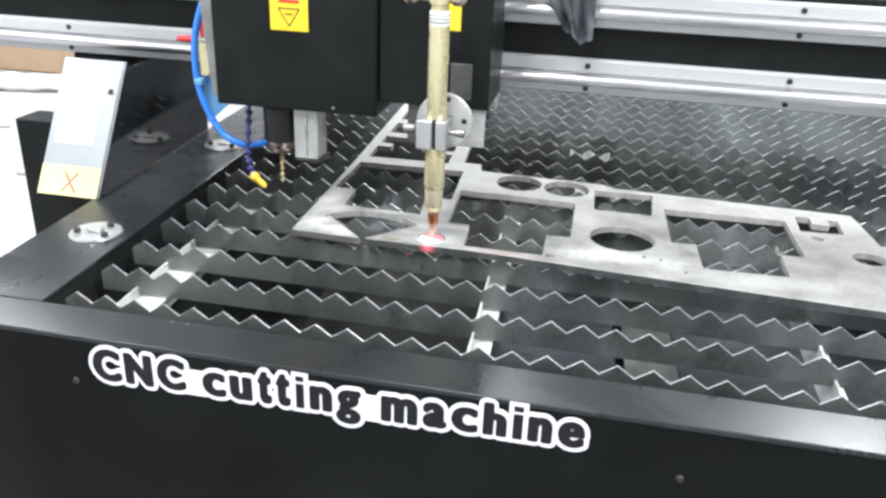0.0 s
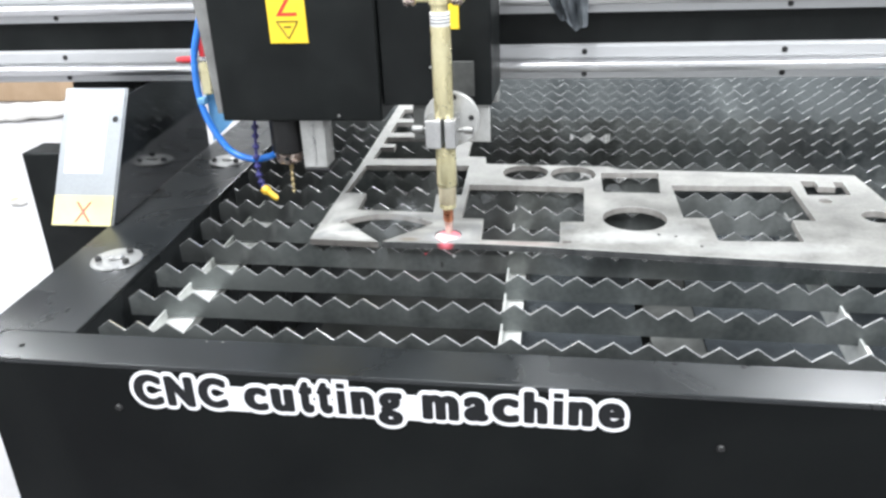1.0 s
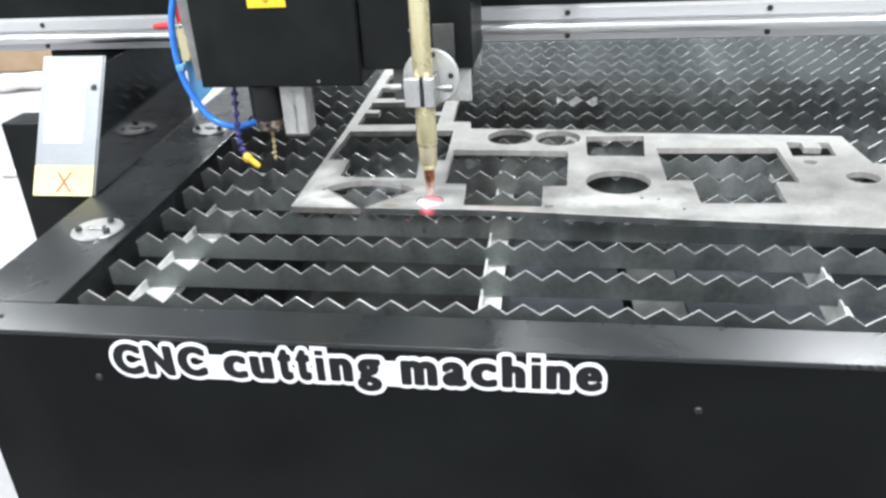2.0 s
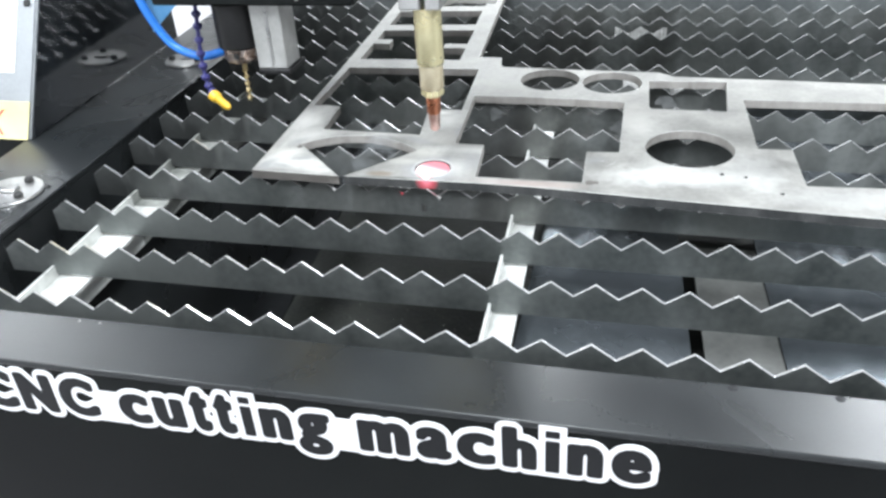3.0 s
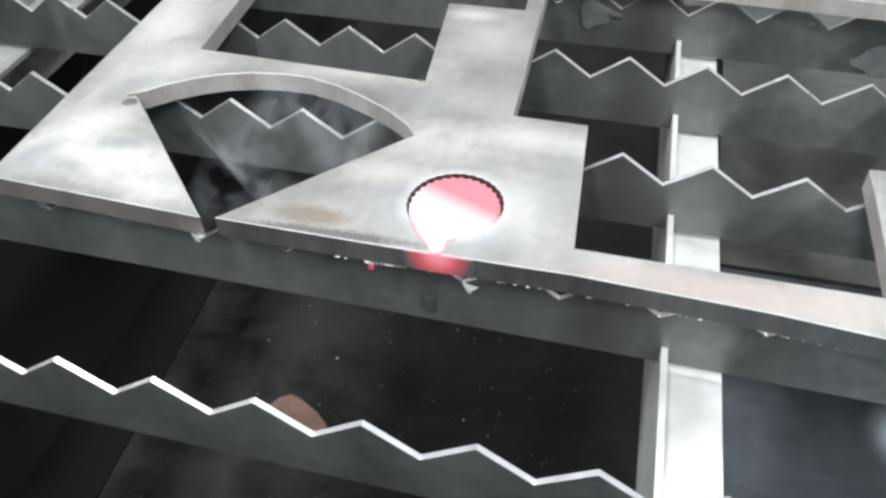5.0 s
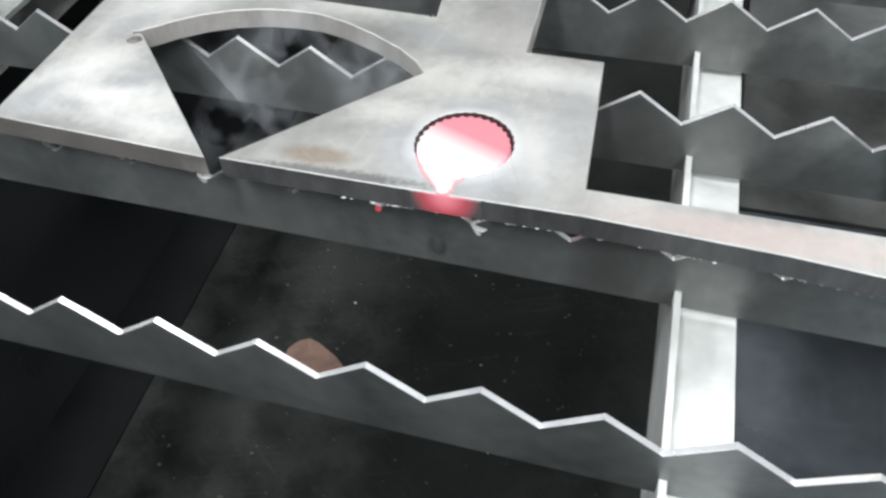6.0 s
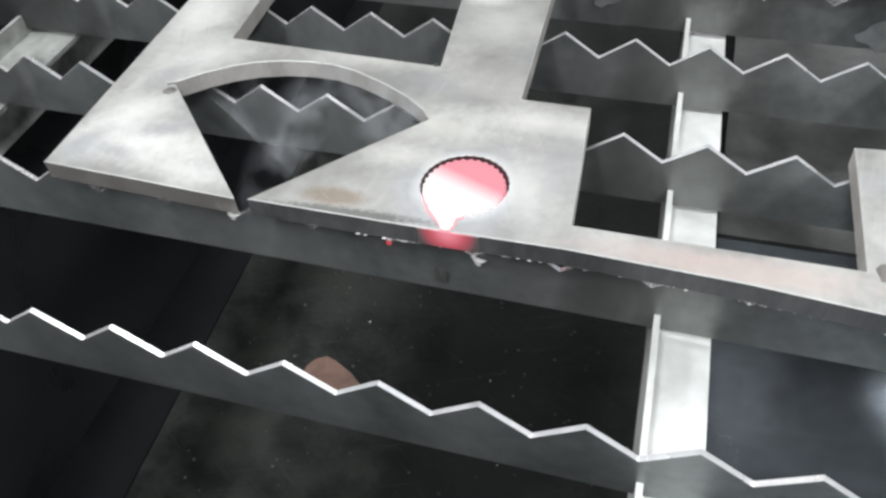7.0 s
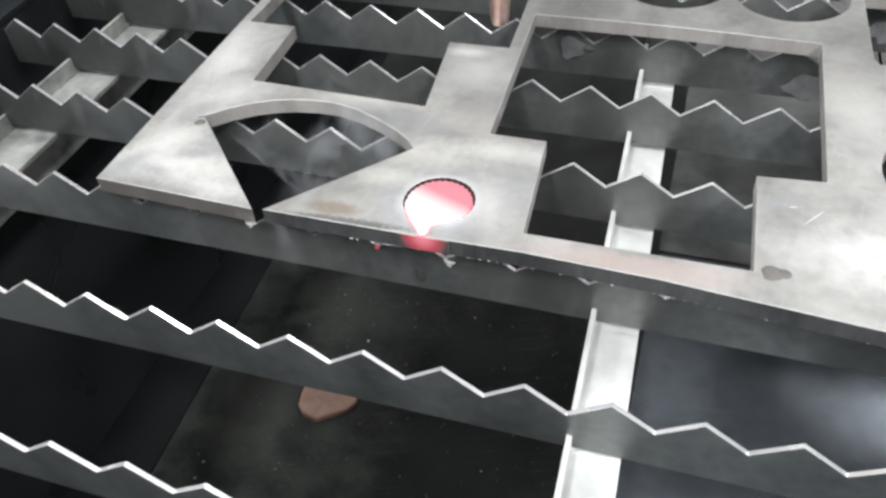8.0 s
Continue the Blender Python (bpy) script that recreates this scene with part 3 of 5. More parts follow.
def cutting_table():
    t = thing("cutting_table", (0.5, 0.6, 0), "black steel cutting table with a white-outlined title on its front", "machine")
    part("front_panel", block(-0.297, BED_RIGHT + 0.1, -0.2985, -0.2915, 0.12, 0.7805, 0.002), FRONTBLACK, t)
    part("front_ledge", block(-0.2987, BED_RIGHT + 0.1, -0.2992, -0.2400, 0.775, 0.781, 0.0015), LIPM, t, "dark grey folded front ledge")
    part("ledge_return", block(inner(-0.2400), BED_RIGHT, -0.2426, -0.2402, 0.36, 0.7748, 0.0005), LIPM, t)
    y0, y1 = -0.2398, BED_BACK
    part("side_ledge", prism([(outer_x(-0.2990), -0.2990), (-0.2995, -0.2990), (-0.2995, -0.2398), (inner(y0), y0), (inner(y1), y1), (outer_x(y1), y1)], 0.775, 0.7812, 0.0012), LIPM, t, "dark grey folded side ledge")
    part("side_ledge_return", prism([(inner(y0) - 0.003, y0), (inner(y0), y0), (inner(y1), y1), (inner(y1) - 0.003, y1)], 0.36, 0.7748), LIPM, t)
    part("side_beam", prism([(outer_x(-0.296) + 0.002, -0.296), (-0.298, -0.296), (-0.298, y1), (outer_x(y1) + 0.002, y1)], 0.676, 0.7746, 0.002), BLACK, t)
    part("side_panel", block(-0.296, -0.290, -0.290, y1, 0.12, 0.676, 0.001), BLACK, t)
    part("right_ledge", block(BED_RIGHT, BED_RIGHT + 0.1, -0.2398, y1, 0.36, 0.781, 0.002), LIPM, t)
    part("back_ledge", block(inner(y1), BED_RIGHT, y1 - 0.08, y1, 0.36, 0.781, 0.002), LIPM, t)
    for x in (-0.27, 1.45):
        for y in (-0.26, 1.6):
            part("leg", block(x - 0.03, x + 0.03, y - 0.028, y + 0.03, 0.0, 0.13, 0.003), BLACK, t)
    # title: bold letters inside one white outline; each letter with its left, right, foot and top
    title_letters = [("C", -0.1108, -0.0772, 0.7299, 0.7701), ("N", -0.0734, -0.0407, 0.7309, 0.7695), ("C", -0.0358, -0.0030, 0.7315, 0.7705),
                     ("c", 0.0156, 0.0422, 0.7317, 0.7615), ("u", 0.0462, 0.0715, 0.7322, 0.7614), ("t", 0.0773, 0.0931, 0.7324, 0.7716), ("t", 0.0972, 0.1134, 0.7330, 0.7720),
                     ("i", 0.1191, 0.1280, 0.7338, 0.7720), ("n", 0.1336, 0.1582, 0.7343, 0.7640), ("g", 0.1618, 0.1885, 0.7233, 0.7645),
                     ("m", 0.2091, 0.2473, 0.7340, 0.7648), ("a", 0.2521, 0.2773, 0.7349, 0.7652), ("c", 0.2812, 0.3085, 0.7358, 0.7655), ("h", 0.3130, 0.3371, 0.7366, 0.7749),
                     ("i", 0.3426, 0.3524, 0.7367, 0.7749), ("n", 0.3572, 0.3814, 0.7368, 0.7665), ("e", 0.3864, 0.4128, 0.7366, 0.7668)]
    bold, flat, band = 0.0034, 1.6, 0.0072
    xs, zs = np.arange(-0.1215, 0.4235, 0.0006), np.arange(0.709, 0.786, 0.0006)
    shapes, rims = [], []
    for text, x0, x1, z0, z1 in title_letters:
        if text == "i":
            shapes.append(np.minimum(boxed(xs, zs, x0, x1, z0, z0 + 0.0292), boxed(xs, zs, x0, x1, z1 - 0.0062, z1)))
            rims.append(shapes[-1] - 0.0045)
        else:
            shapes.append(distance(outlines(text, x0 + bold, x1 - bold, flat * z0 + bold, flat * z1 - bold), xs, flat * zs) - bold)
            rims.append(distance(outlines(text, x0 + 0.0027, x1 - 0.0027, z0 + 0.0027, z1 - 0.0027), xs, zs) - band)
    links = np.minimum(boxed(xs, zs, -0.006, 0.020, 0.7290, 0.7600), boxed(xs, zs, 0.184, 0.212, 0.7310, 0.7620))
    title = part("title", flat_shape(contours(np.minimum(np.minimum.reduce(rims), links), xs, zs), -0.2994, -0.2986), WHITE, t, "white vinyl outline of the lettering")
    for shape in shapes:
        for outer, holes in grouped(contours(shape, xs, zs)):
            part("letter", flat_shape([outer, *holes], -0.2997, -0.2992), VINYL, title, "bold black letter")
    for x, z in ((-0.1339, 0.7243), (0.506, 0.7202), (1.146, 0.722)):
        part("screw", lathe([(0.0042, 0), (0.0042, 0.0015), (0.003, 0.003), (0, 0.0032)], (x, -0.2985, z), "y", 14, pose(0, 0, 0, 0, 0, 0)), HOLEM, t)
    for x, y in ((-0.2555, -0.272), (-0.231, -0.03), (-0.235, 0.17)):
        part("screw", lathe([(0.0034, 0), (0.0034, 0.001), (0.002, 0.002), (0, 0.0022)], (x, y, 0.781), "z", 12), HOLEM, t)
    for x, y in ((-0.045, -0.245), (-0.026, -0.245)):
        part("spatter", lathe([(0.0015, 0), (0.001, 0.0006), (0, 0.0008)], (x, y, 0.781), "z", 6), STEELDULL, t)
    for x in (0.4630, 0.5305):
        part("dark_mark", lathe([(0.0034, 0), (0.0026, 0.0004), (0, 0.0005)], (x, -0.2442, 0.781), "z", 9), VINYL, t, "small black mark on the ledge")
    # round adjuster covers
    for cx, cy in ((-0.2640, -0.0480), (-0.2800, 0.3800), (-0.297, 0.81)):
        disc = part("cover_disc", lathe([(0.0, 0.0), (0.0345, 0.0), (0.035, 0.001), (0.034, 0.003), (0.0, 0.0032)], (cx, cy, 0.7812), "z", 40), STEEL, t, "round zinc-bright cover disc")
        part("slot", block(cx - 0.010, cx + 0.010, cy - 0.0065, cy + 0.0065, 0.7842, 0.7880, 0.002), STEEL, disc)
        for a in (70, 200, 330):
            part("bolt", lathe([(0.005, 0), (0.005, 0.004), (0.003, 0.006), (0, 0.0062)], (cx + 0.024 * math.cos(radians(a)), cy + 0.024 * math.sin(radians(a)), 0.7842), "z", 6), HOLEM, disc)
    return t


PHASES = [0.0052, 0.0031, 0.0016, -0.003, -0.0072, -0.0118, -0.004, 0.0105, 0.0100, 0.002, -0.006, 0.011, 0.004, -0.009, 0.001, 0.008, -0.002, 0.005, -0.011, 0.003, 0.010, -0.005, 0.002, 0.007]
PITCH = 0.0361


def slat_y(k):
    return (-0.2215, -0.1452, -0.0692, 0.0056, 0.0813, 0.1570, 0.2300)[k] if k < 7 else 0.2300 + 0.0718 * (k - 6)


def slat(k):
    """A thin upright steel strip with a zigzag top, and the bright edge where it was cut."""
    y, x0, x1, thick = slat_y(k), -0.191 - 0.003 * k, BED_RIGHT - 0.01, 0.0021
    rise = 0.0018 if k > 2 else 0.0
    first = math.ceil((x0 - PHASES[k]) / (PITCH / 2))
    xs = [x0] + [PHASES[k] + i * PITCH / 2 for i in range(first, int((x1 - PHASES[k]) / (PITCH / 2)) + 1)] + [x1]

    def top(x):
        u = abs(((x - PHASES[k]) / PITCH + 0.5) % 1.0 - 0.5) * 2
        return rise + SLAT_TIP + (SLAT_VALLEY - SLAT_TIP) * u + (0.0006 if k < 3 else 0.0003) * noise.noise((x * 9, k * 3.1, 0))

    lean = 0.0 if k < 3 else -0.011 if k == 3 else -0.014
    whole = thing("slat", (0.5, y, SLAT_LOW), "long zigzag-toothed steel slat standing in the cutting bed", "slat", "slats of the cutting bed")

    def strip(low, high):
        bm, rows = bmesh.new(), []
        for x in xs:
            across = y + 0.0012 * noise.noise((x * 2.0, k * 1.7, 4)) + lean * (x - 0.27)
            rows.append([bm.verts.new((x, across + s * thick / 2, z)) for s, z in ((-1, low(x)), (-1, high(x)), (1, high(x)), (1, low(x)))])
        for a, b in zip(rows, rows[1:]):
            for i in range(4):
                bm.faces.new((a[i], b[i], b[(i + 1) % 4], a[(i + 1) % 4]))
        bm.faces.new(rows[0])
        bm.faces.new(rows[-1])
        bmesh.ops.recalc_face_normals(bm, faces=bm.faces[:])
        return bm

    part("strip", strip(lambda x: SLAT_LOW, lambda x: top(x) - 0.0004), DIMSLAT if k < 3 else SLAT if k < 13 else LITSLAT, whole)
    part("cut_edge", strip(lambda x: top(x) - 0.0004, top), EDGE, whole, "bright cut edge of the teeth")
    return whole


def angle_bar(x, wide, bright_to, skew):
    """An angle iron on which the slats stand: a low upright flange and a flat leg; beyond bright_to it is darker."""
    t = thing("support_angle", (x, 0.6, 0.70), "bright galvanised angle iron carrying the slats", "support bar", "angle irons under the slats")
    back = 1.64
    for y0, y1, m, label in ((-0.236, bright_to, ZINC, ""), (bright_to + 0.001, back, DULLZINC if x < 0 else TRAYGREY, "darker stretch")):
        if y1 > y0:
            s0, s1 = skew * (y0 + 0.236), skew * (y1 + 0.236)
            part("flange", prism([(x - s0, y0), (x + 0.0025 - s0, y0), (x + 0.0025 - s1, y1), (x - s1, y1)], 0.70, 0.7625), m, t, label)
            part("flat_leg", prism([(x + 0.0025 - s0, y0), (x + wide - s0, y0), (x + wide - s1, y1), (x + 0.0025 - s1, y1)], 0.7470, 0.7500), m, t, label)
    return t


def trays():
    def sheet(points, z, material, label):
        x, y = sum(p[0] for p in points) / len(points), sum(p[1] for p in points) / len(points)
        tagged(solo("tray_sheet", prism(points, z - 0.003, z), material, (x, y, z - 0.003)), label, "tray", "tray sheets")

    sheet([(-0.209, -0.237), (-0.130, -0.237), (-0.250, 1.64), (-0.272, 1.64)], 0.372, TRAYDARK, "near-black tray sheet deep under the slats")
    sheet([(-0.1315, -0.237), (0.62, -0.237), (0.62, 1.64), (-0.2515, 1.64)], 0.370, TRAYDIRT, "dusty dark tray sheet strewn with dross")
    sheet([(0.296, -0.236), (0.4490, -0.236), (0.4335, 0.10), (0.296, 0.10)], 0.717, TRAYBLUE, "clean bluish steel tray sheet")
    sheet([(0.4600, -0.236), (0.5228, -0.236), (0.5088, 0.0420), (0.4480, 0.0405)], 0.717, TRAYGREY, "short grey steel tray sheet")
    sheet([(0.5236, -0.236), (BED_RIGHT, -0.236), (BED_RIGHT, 1.64), (0.5095, 1.64), (0.5095, 0.045)], 0.719, TRAYBLUE, "wide bluish steel tray sheet")
    sheet([(0.4355, 0.0535), (0.5090, 0.0545), (0.5085, 1.64), (0.4265, 1.64)], 0.717, TRAYGREY, "long dusty steel tray sheet")
    sheet([(0.296, 0.104), (0.433, 0.104), (0.4245, 1.64), (0.296, 1.64)], 0.716, TRAYGREY, "long dusty steel tray sheet")


def offcut():
    pts = [(-0.037, 0.150), (-0.028, 0.142), (-0.012, 0.139), (0.014, 0.158), (0.021, 0.168), (0.020, 0.176), (0.006, 0.187), (-0.014, 0.197), (-0.024, 0.200), (-0.034, 0.194), (-0.040, 0.184), (-0.040, 0.165)]
    solo("offcut", prism(pts, 0.370, 0.380, 0.002), RUST, (-0.01, 0.17, 0.37), "small rusty three-cornered steel offcut on the tray", "offcut")
    # dross: many tiny crumbs on the deep tray
    verts, faces = [], []
    rnd = random.Random(4)
    for i in range(300):
        x, y, r = rnd.uniform(-0.12, 0.27), rnd.uniform(-0.1, 0.45), rnd.choice((0.0006, 0.0008, 0.001, 0.0016))
        n = len(verts)
        verts += [(x + r * rnd.uniform(0.6, 1.3), y, 0.3702), (x, y + r, 0.3702), (x - r, y, 0.3702), (x, y - r * rnd.uniform(0.6, 1.5), 0.3702), (x, y, 0.3702 + r)]
        faces += [(n, n + 1, n + 4), (n + 1, n + 2, n + 4), (n + 2, n + 3, n + 4), (n + 3, n, n + 4)]
    mesh = bpy.data.meshes.new("dross")
    mesh.from_pydata(verts, [], faces)
    mesh.materials.append(TRAYGREY)
    mesh.materials.append(DROSS)
    for i, f in enumerate(mesh.polygons):
        f.material_index = 1 if (i // 4) % 41 == 0 else 0
    tagged(new("dross", mesh), "fine grey dross crumbs on the tray", "dross", "", "stuff")


# ---- the plate being cut ----
HOLE = (0.1890, 0.0166)


def cut_plate():
    z1, z0 = 0.0, -0.0092
    arc = [(0.0342, 0.0628), (0.0322, 0.0640), (0.0292, 0.0625), (0.0280, 0.0648), (0.0318, 0.0660), (0.0359, 0.0692), (0.0432, 0.0755), (0.0540, 0.0825), (0.0657, 0.0876), (0.0789, 0.0908), (0.0925, 0.0918), (0.106, 0.0910), (0.1198, 0.0868), (0.1355, 0.0792), (0.1491, 0.0708), (0.1588, 0.0628), (0.1632, 0.0560)]
    front = [(0.1022, -0.0072), (0.17, -0.0105), (0.235, -0.0125), (0.30, -0.018), (0.38, -0.0285), (0.55, -0.049), (0.72, -0.068), (0.86, -0.083)]
    back = [(0.866, 0.06), (0.862, 0.13), (0.797, 0.138), (0.7900, 0.2545), (0.60, 0.2725), (0.4377, 0.2860), (0.4213, 0.3000), (0.30, 0.309), (0.2207, 0.3170), (0.2165, 0.353), (0.186, 0.355), (0.180, 0.82), (0.004, 0.82), (0.004, 0.30)]
    outer = [(0, 0), (0.05, -0.0040), (0.0968, -0.0080), *arc, *front, *back]
    stepped_a = [(0.0150, 0.3115), (0.1920, 0.3072), (0.1930, 0.1690), (0.1535, 0.1705), (0.1583, 0.0969), (0.0440, 0.1069), (0.0430, 0.1757), (0.009, 0.1777)]
    stepped_b = [(0.2010, 0.2150), (0.29, 0.2105), (0.3784, 0.2018), (0.3734, 0.0652), (0.3406, 0.0643), (0.3391, -0.0045), (0.2350, 0.0006), (0.2330, 0.0750), (0.2014, 0.0768)]
    stepped_c = [(0.5105, 0.2120), (0.6845, 0.2065), (0.6825, 0.0725), (0.6514, 0.0745), (0.6482, 0.0030), (0.5423, 0.0030), (0.5424, 0.0808), (0.5097, 0.0817)]
    waisted = [(0.020, 0.345), (0.1605, 0.343), (0.1605, 0.392), (0.128, 0.393), (0.128, 0.412), (0.160, 0.411), (0.160, 0.474), (0.022, 0.475), (0.022, 0.432), (0.046, 0.431), (0.046, 0.411), (0.021, 0.412)]
    hooked = [(0.4074, 0.2700), (0.4980, 0.2690), (0.4905, 0.1770), (0.4090, 0.1820), (0.4062, 0.1882)]
    square = [(0.7036, 0.2308), (0.7240, 0.2290), (0.7225, 0.2050), (0.7465, 0.2030), (0.7485, 0.2268), (0.7631, 0.2252), (0.7578, 0.1705), (0.6978, 0.1707)]
    windows = [[(0.023, y), (0.158, y), (0.157, y + 0.073), (0.023, y + 0.073)] for y in (0.503, 0.603)]
    rounds = [ring(HOLE[0], HOLE[1], 0.0182, 64, 0.0002), ring(0.4435, 0.0785, 0.0440, 48), ring(0.2875, 0.2720, 0.0366, 44), ring(0.3635, 0.2635, 0.0360, 44), ring(0.7155, 0.1465, 0.009, 20), ring(0.7675, 0.088, 0.0215, 32)]
    holes = [stepped_a, waisted, *windows, *rounds, stepped_b, hooked, stepped_c, square]
    bm = sheet_with_holes(outer, holes, z0, z1)
    rims = [e for e in bm.edges if len(e.link_faces) == 2 and {f.material_index for f in e.link_faces} == {0, 1} and max(v.co.z for v in e.verts) > -0.001 and min(v.co.z for v in e.verts) > -0.001]
    bmesh.ops.bevel(bm, geom=rims, offset=0.0004, segments=1, affect="EDGES", clamp_overlap=True, material=2)
    for f in bm.faces:
        c = f.calc_center_median()
        if f.material_index == 1 and math.hypot(c.x - HOLE[0], c.y - HOLE[1]) < 0.0195:
            f.material_index = 3
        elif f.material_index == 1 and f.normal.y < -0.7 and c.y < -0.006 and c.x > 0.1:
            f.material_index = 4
    ob = solo("steel_plate", bm, [PLATE, KERF, BRIGHTRIM, DARKWALL, DARKEDGE], (0, 0, 0), "thick grey steel plate with shapes flame-cut out, on the slats", "steel plate")
    ob.matrix_basis = pose(0, 0, 0.80, 0, 0, 2.4)
    # the glowing slug still standing in the freshly cut hole
    hot = bpy.data.materials.new("glowing_slug")
    hot.use_nodes = True
    n, l = hot.node_tree.nodes, hot.node_tree.links
    b = n["Principled BSDF"]
    co, sep, rng, ramp = n.new("ShaderNodeTexCoord"), n.new("ShaderNodeSeparateXYZ"), n.new("ShaderNodeMapRange"), n.new("ShaderNodeValToRGB")
    l.new(co.outputs["Object"], sep.inputs["Vector"])
    mix = n.new("ShaderNodeMath")
    mix.operation = "MULTIPLY_ADD"
    mix.inputs[1].default_value = 0.45
    l.new(sep.outputs["X"], mix.inputs[0])
    l.new(sep.outputs["Y"], mix.inputs[2])
    rng.inputs["From Min"].default_value, rng.inputs["From Max"].default_value = -0.016, 0.016
    l.new(mix.outputs["Value"], rng.inputs["Value"])
    l.new(rng.outputs["Result"], ramp.inputs["Fac"])
    e = ramp.color_ramp.elements
    e[0].position, e[0].color = 0.38, (1.0, 0.95, 0.95, 1)
    e[1].position, e[1].color = 0.68, (0.88, 0.30, 0.37, 1)
    l.new(ramp.outputs["Color"], b.inputs["Emission Color"])
    b.inputs["Emission Strength"].default_value = 1.32
    b.inputs["Base Color"].default_value = (0.03, 0.02, 0.02, 1)
    slug = solo("cut_slug", prism([(x, y) for x, y in ring(0.0, -0.0008, 0.0166, 62, 0.0005)], -0.0115, -0.0005), hot, (0, 0, 0), "round steel slug glowing white and pink in the cut hole", "slug")
    slug.matrix_basis = pose(0, 0, 0.80, 0, 0, 2.4) @ pose(HOLE[0], HOLE[1], 0)
    # slag at the edge in front of the hole, its red light there drawn as glow
    slag = bpy.data.materials.new("slag_red_glow")
    slag.use_nodes = True
    n, l = slag.node_tree.nodes, slag.node_tree.links
    b = n["Principled BSDF"]
    co, size, length, rng, ramp = n.new("ShaderNodeTexCoord"), n.new("ShaderNodeMapping"), n.new("ShaderNodeVectorMath"), n.new("ShaderNodeMapRange"), n.new("ShaderNodeValToRGB")
    size.inputs["Scale"].default_value = (1 / 0.0125, 0.0, 1 / 0.0140)
    l.new(co.outputs["Object"], size.inputs["Vector"])
    length.operation = "LENGTH"
    l.new(size.outputs["Vector"], length.inputs[0])
    rng.inputs["To Min"].default_value, rng.inputs["To Max"].default_value = 1.0, 0.0
    l.new(length.outputs["Value"], rng.inputs["Value"])
    l.new(rng.outputs["Result"], ramp.inputs["Fac"])
    e = ramp.color_ramp.elements
    e[0].position, e[0].color = 0.0, (0.0, 0.0, 0.0, 1)
    e[1].position, e[1].color = 0.85, (1.0, 0.24, 0.32, 1)
    mid = e.new(0.4)
    mid.color = (0.55, 0.02, 0.05, 1)
    l.new(ramp.outputs["Color"], b.inputs["Emission Color"])
    b.inputs["Emission Strength"].default_value = 1.0
    b.inputs["Base Color"].default_value, b.inputs["Roughness"].default_value = (0.07, 0.065, 0.065, 1), 0.6
    run = block(-0.0130, 0.0130, -0.0003, 0.0012, -0.0090, -0.0003, 0.0004)
    for v in run.verts:
        v.co.x += 0.0012 * noise.noise((v.co.x * 100, v.co.z * 200, 1.0))
        v.co.y -= 0.04 * v.co.x
    s = solo("slag_edge_glow", run, slag, (0, 0, 0), "red glow of the slag painted along the plate's edge", "slag")
    s.matrix_basis = pose(0, 0, 0.80, 0, 0, 2.4) @ pose(HOLE[0] - 0.0005, -0.0114, 0)
    # the tongue of melt from the cut down to the edge: a red-hot fringe and a white-hot middle
    def tongue(grow, wave):
        side = [(-0.0163, -0.0050), (-0.0150, -0.0098), (-0.0128, -0.0140), (-0.0098, -0.0182), (-0.0072, -0.0213), (-0.0046, -0.0243), (-0.0030, -0.0272), (-0.0002, -0.0274), (0.0009, -0.0245), (0.0012, -0.0215), (0.0035, -0.0186), (0.0050, -0.0168), (-0.0060, -0.0080)]
        cx, cy = -0.0060, -0.0150
        out = []
        line = glide([(x, y, 0.0) for x, y in side], 4)
        for k, p in enumerate(line):
            far = min(max((-0.0075 - p.y) / 0.006, 0.0), 1.0) if k < len(line) - 9 else 0.0
            d = Vector((p.x - cx, p.y - cy, 0)).normalized() * far * (grow + wave * noise.noise((p.x * 700, p.y * 700, 3.0)))
            out.append((p.x + d.x, max(p.y + d.y, -0.0279)))
        return out

    fringe = solo("slag_fringe", prism(tongue(0.0012, 0.0012), 0.0001, 0.0003), glowing("red_hot_slag", (1.0, 0.48, 0.52), 0.9), (0, 0, 0), "pink glowing fringe of melted slag", "slag")
    sp = solo("slag_spill", prism(tongue(-0.0002, 0.0009), 0.0003, 0.0006), glowing("white_hot_slag", (1.0, 0.90, 0.91), 1.3), (0, 0, 0), "white-hot spill of slag beside the cut hole", "slag")
    for ob in (fringe, sp):
        ob.matrix_basis = pose(0, 0, 0.80, 0, 0, 2.4) @ pose(HOLE[0], HOLE[1], 0)


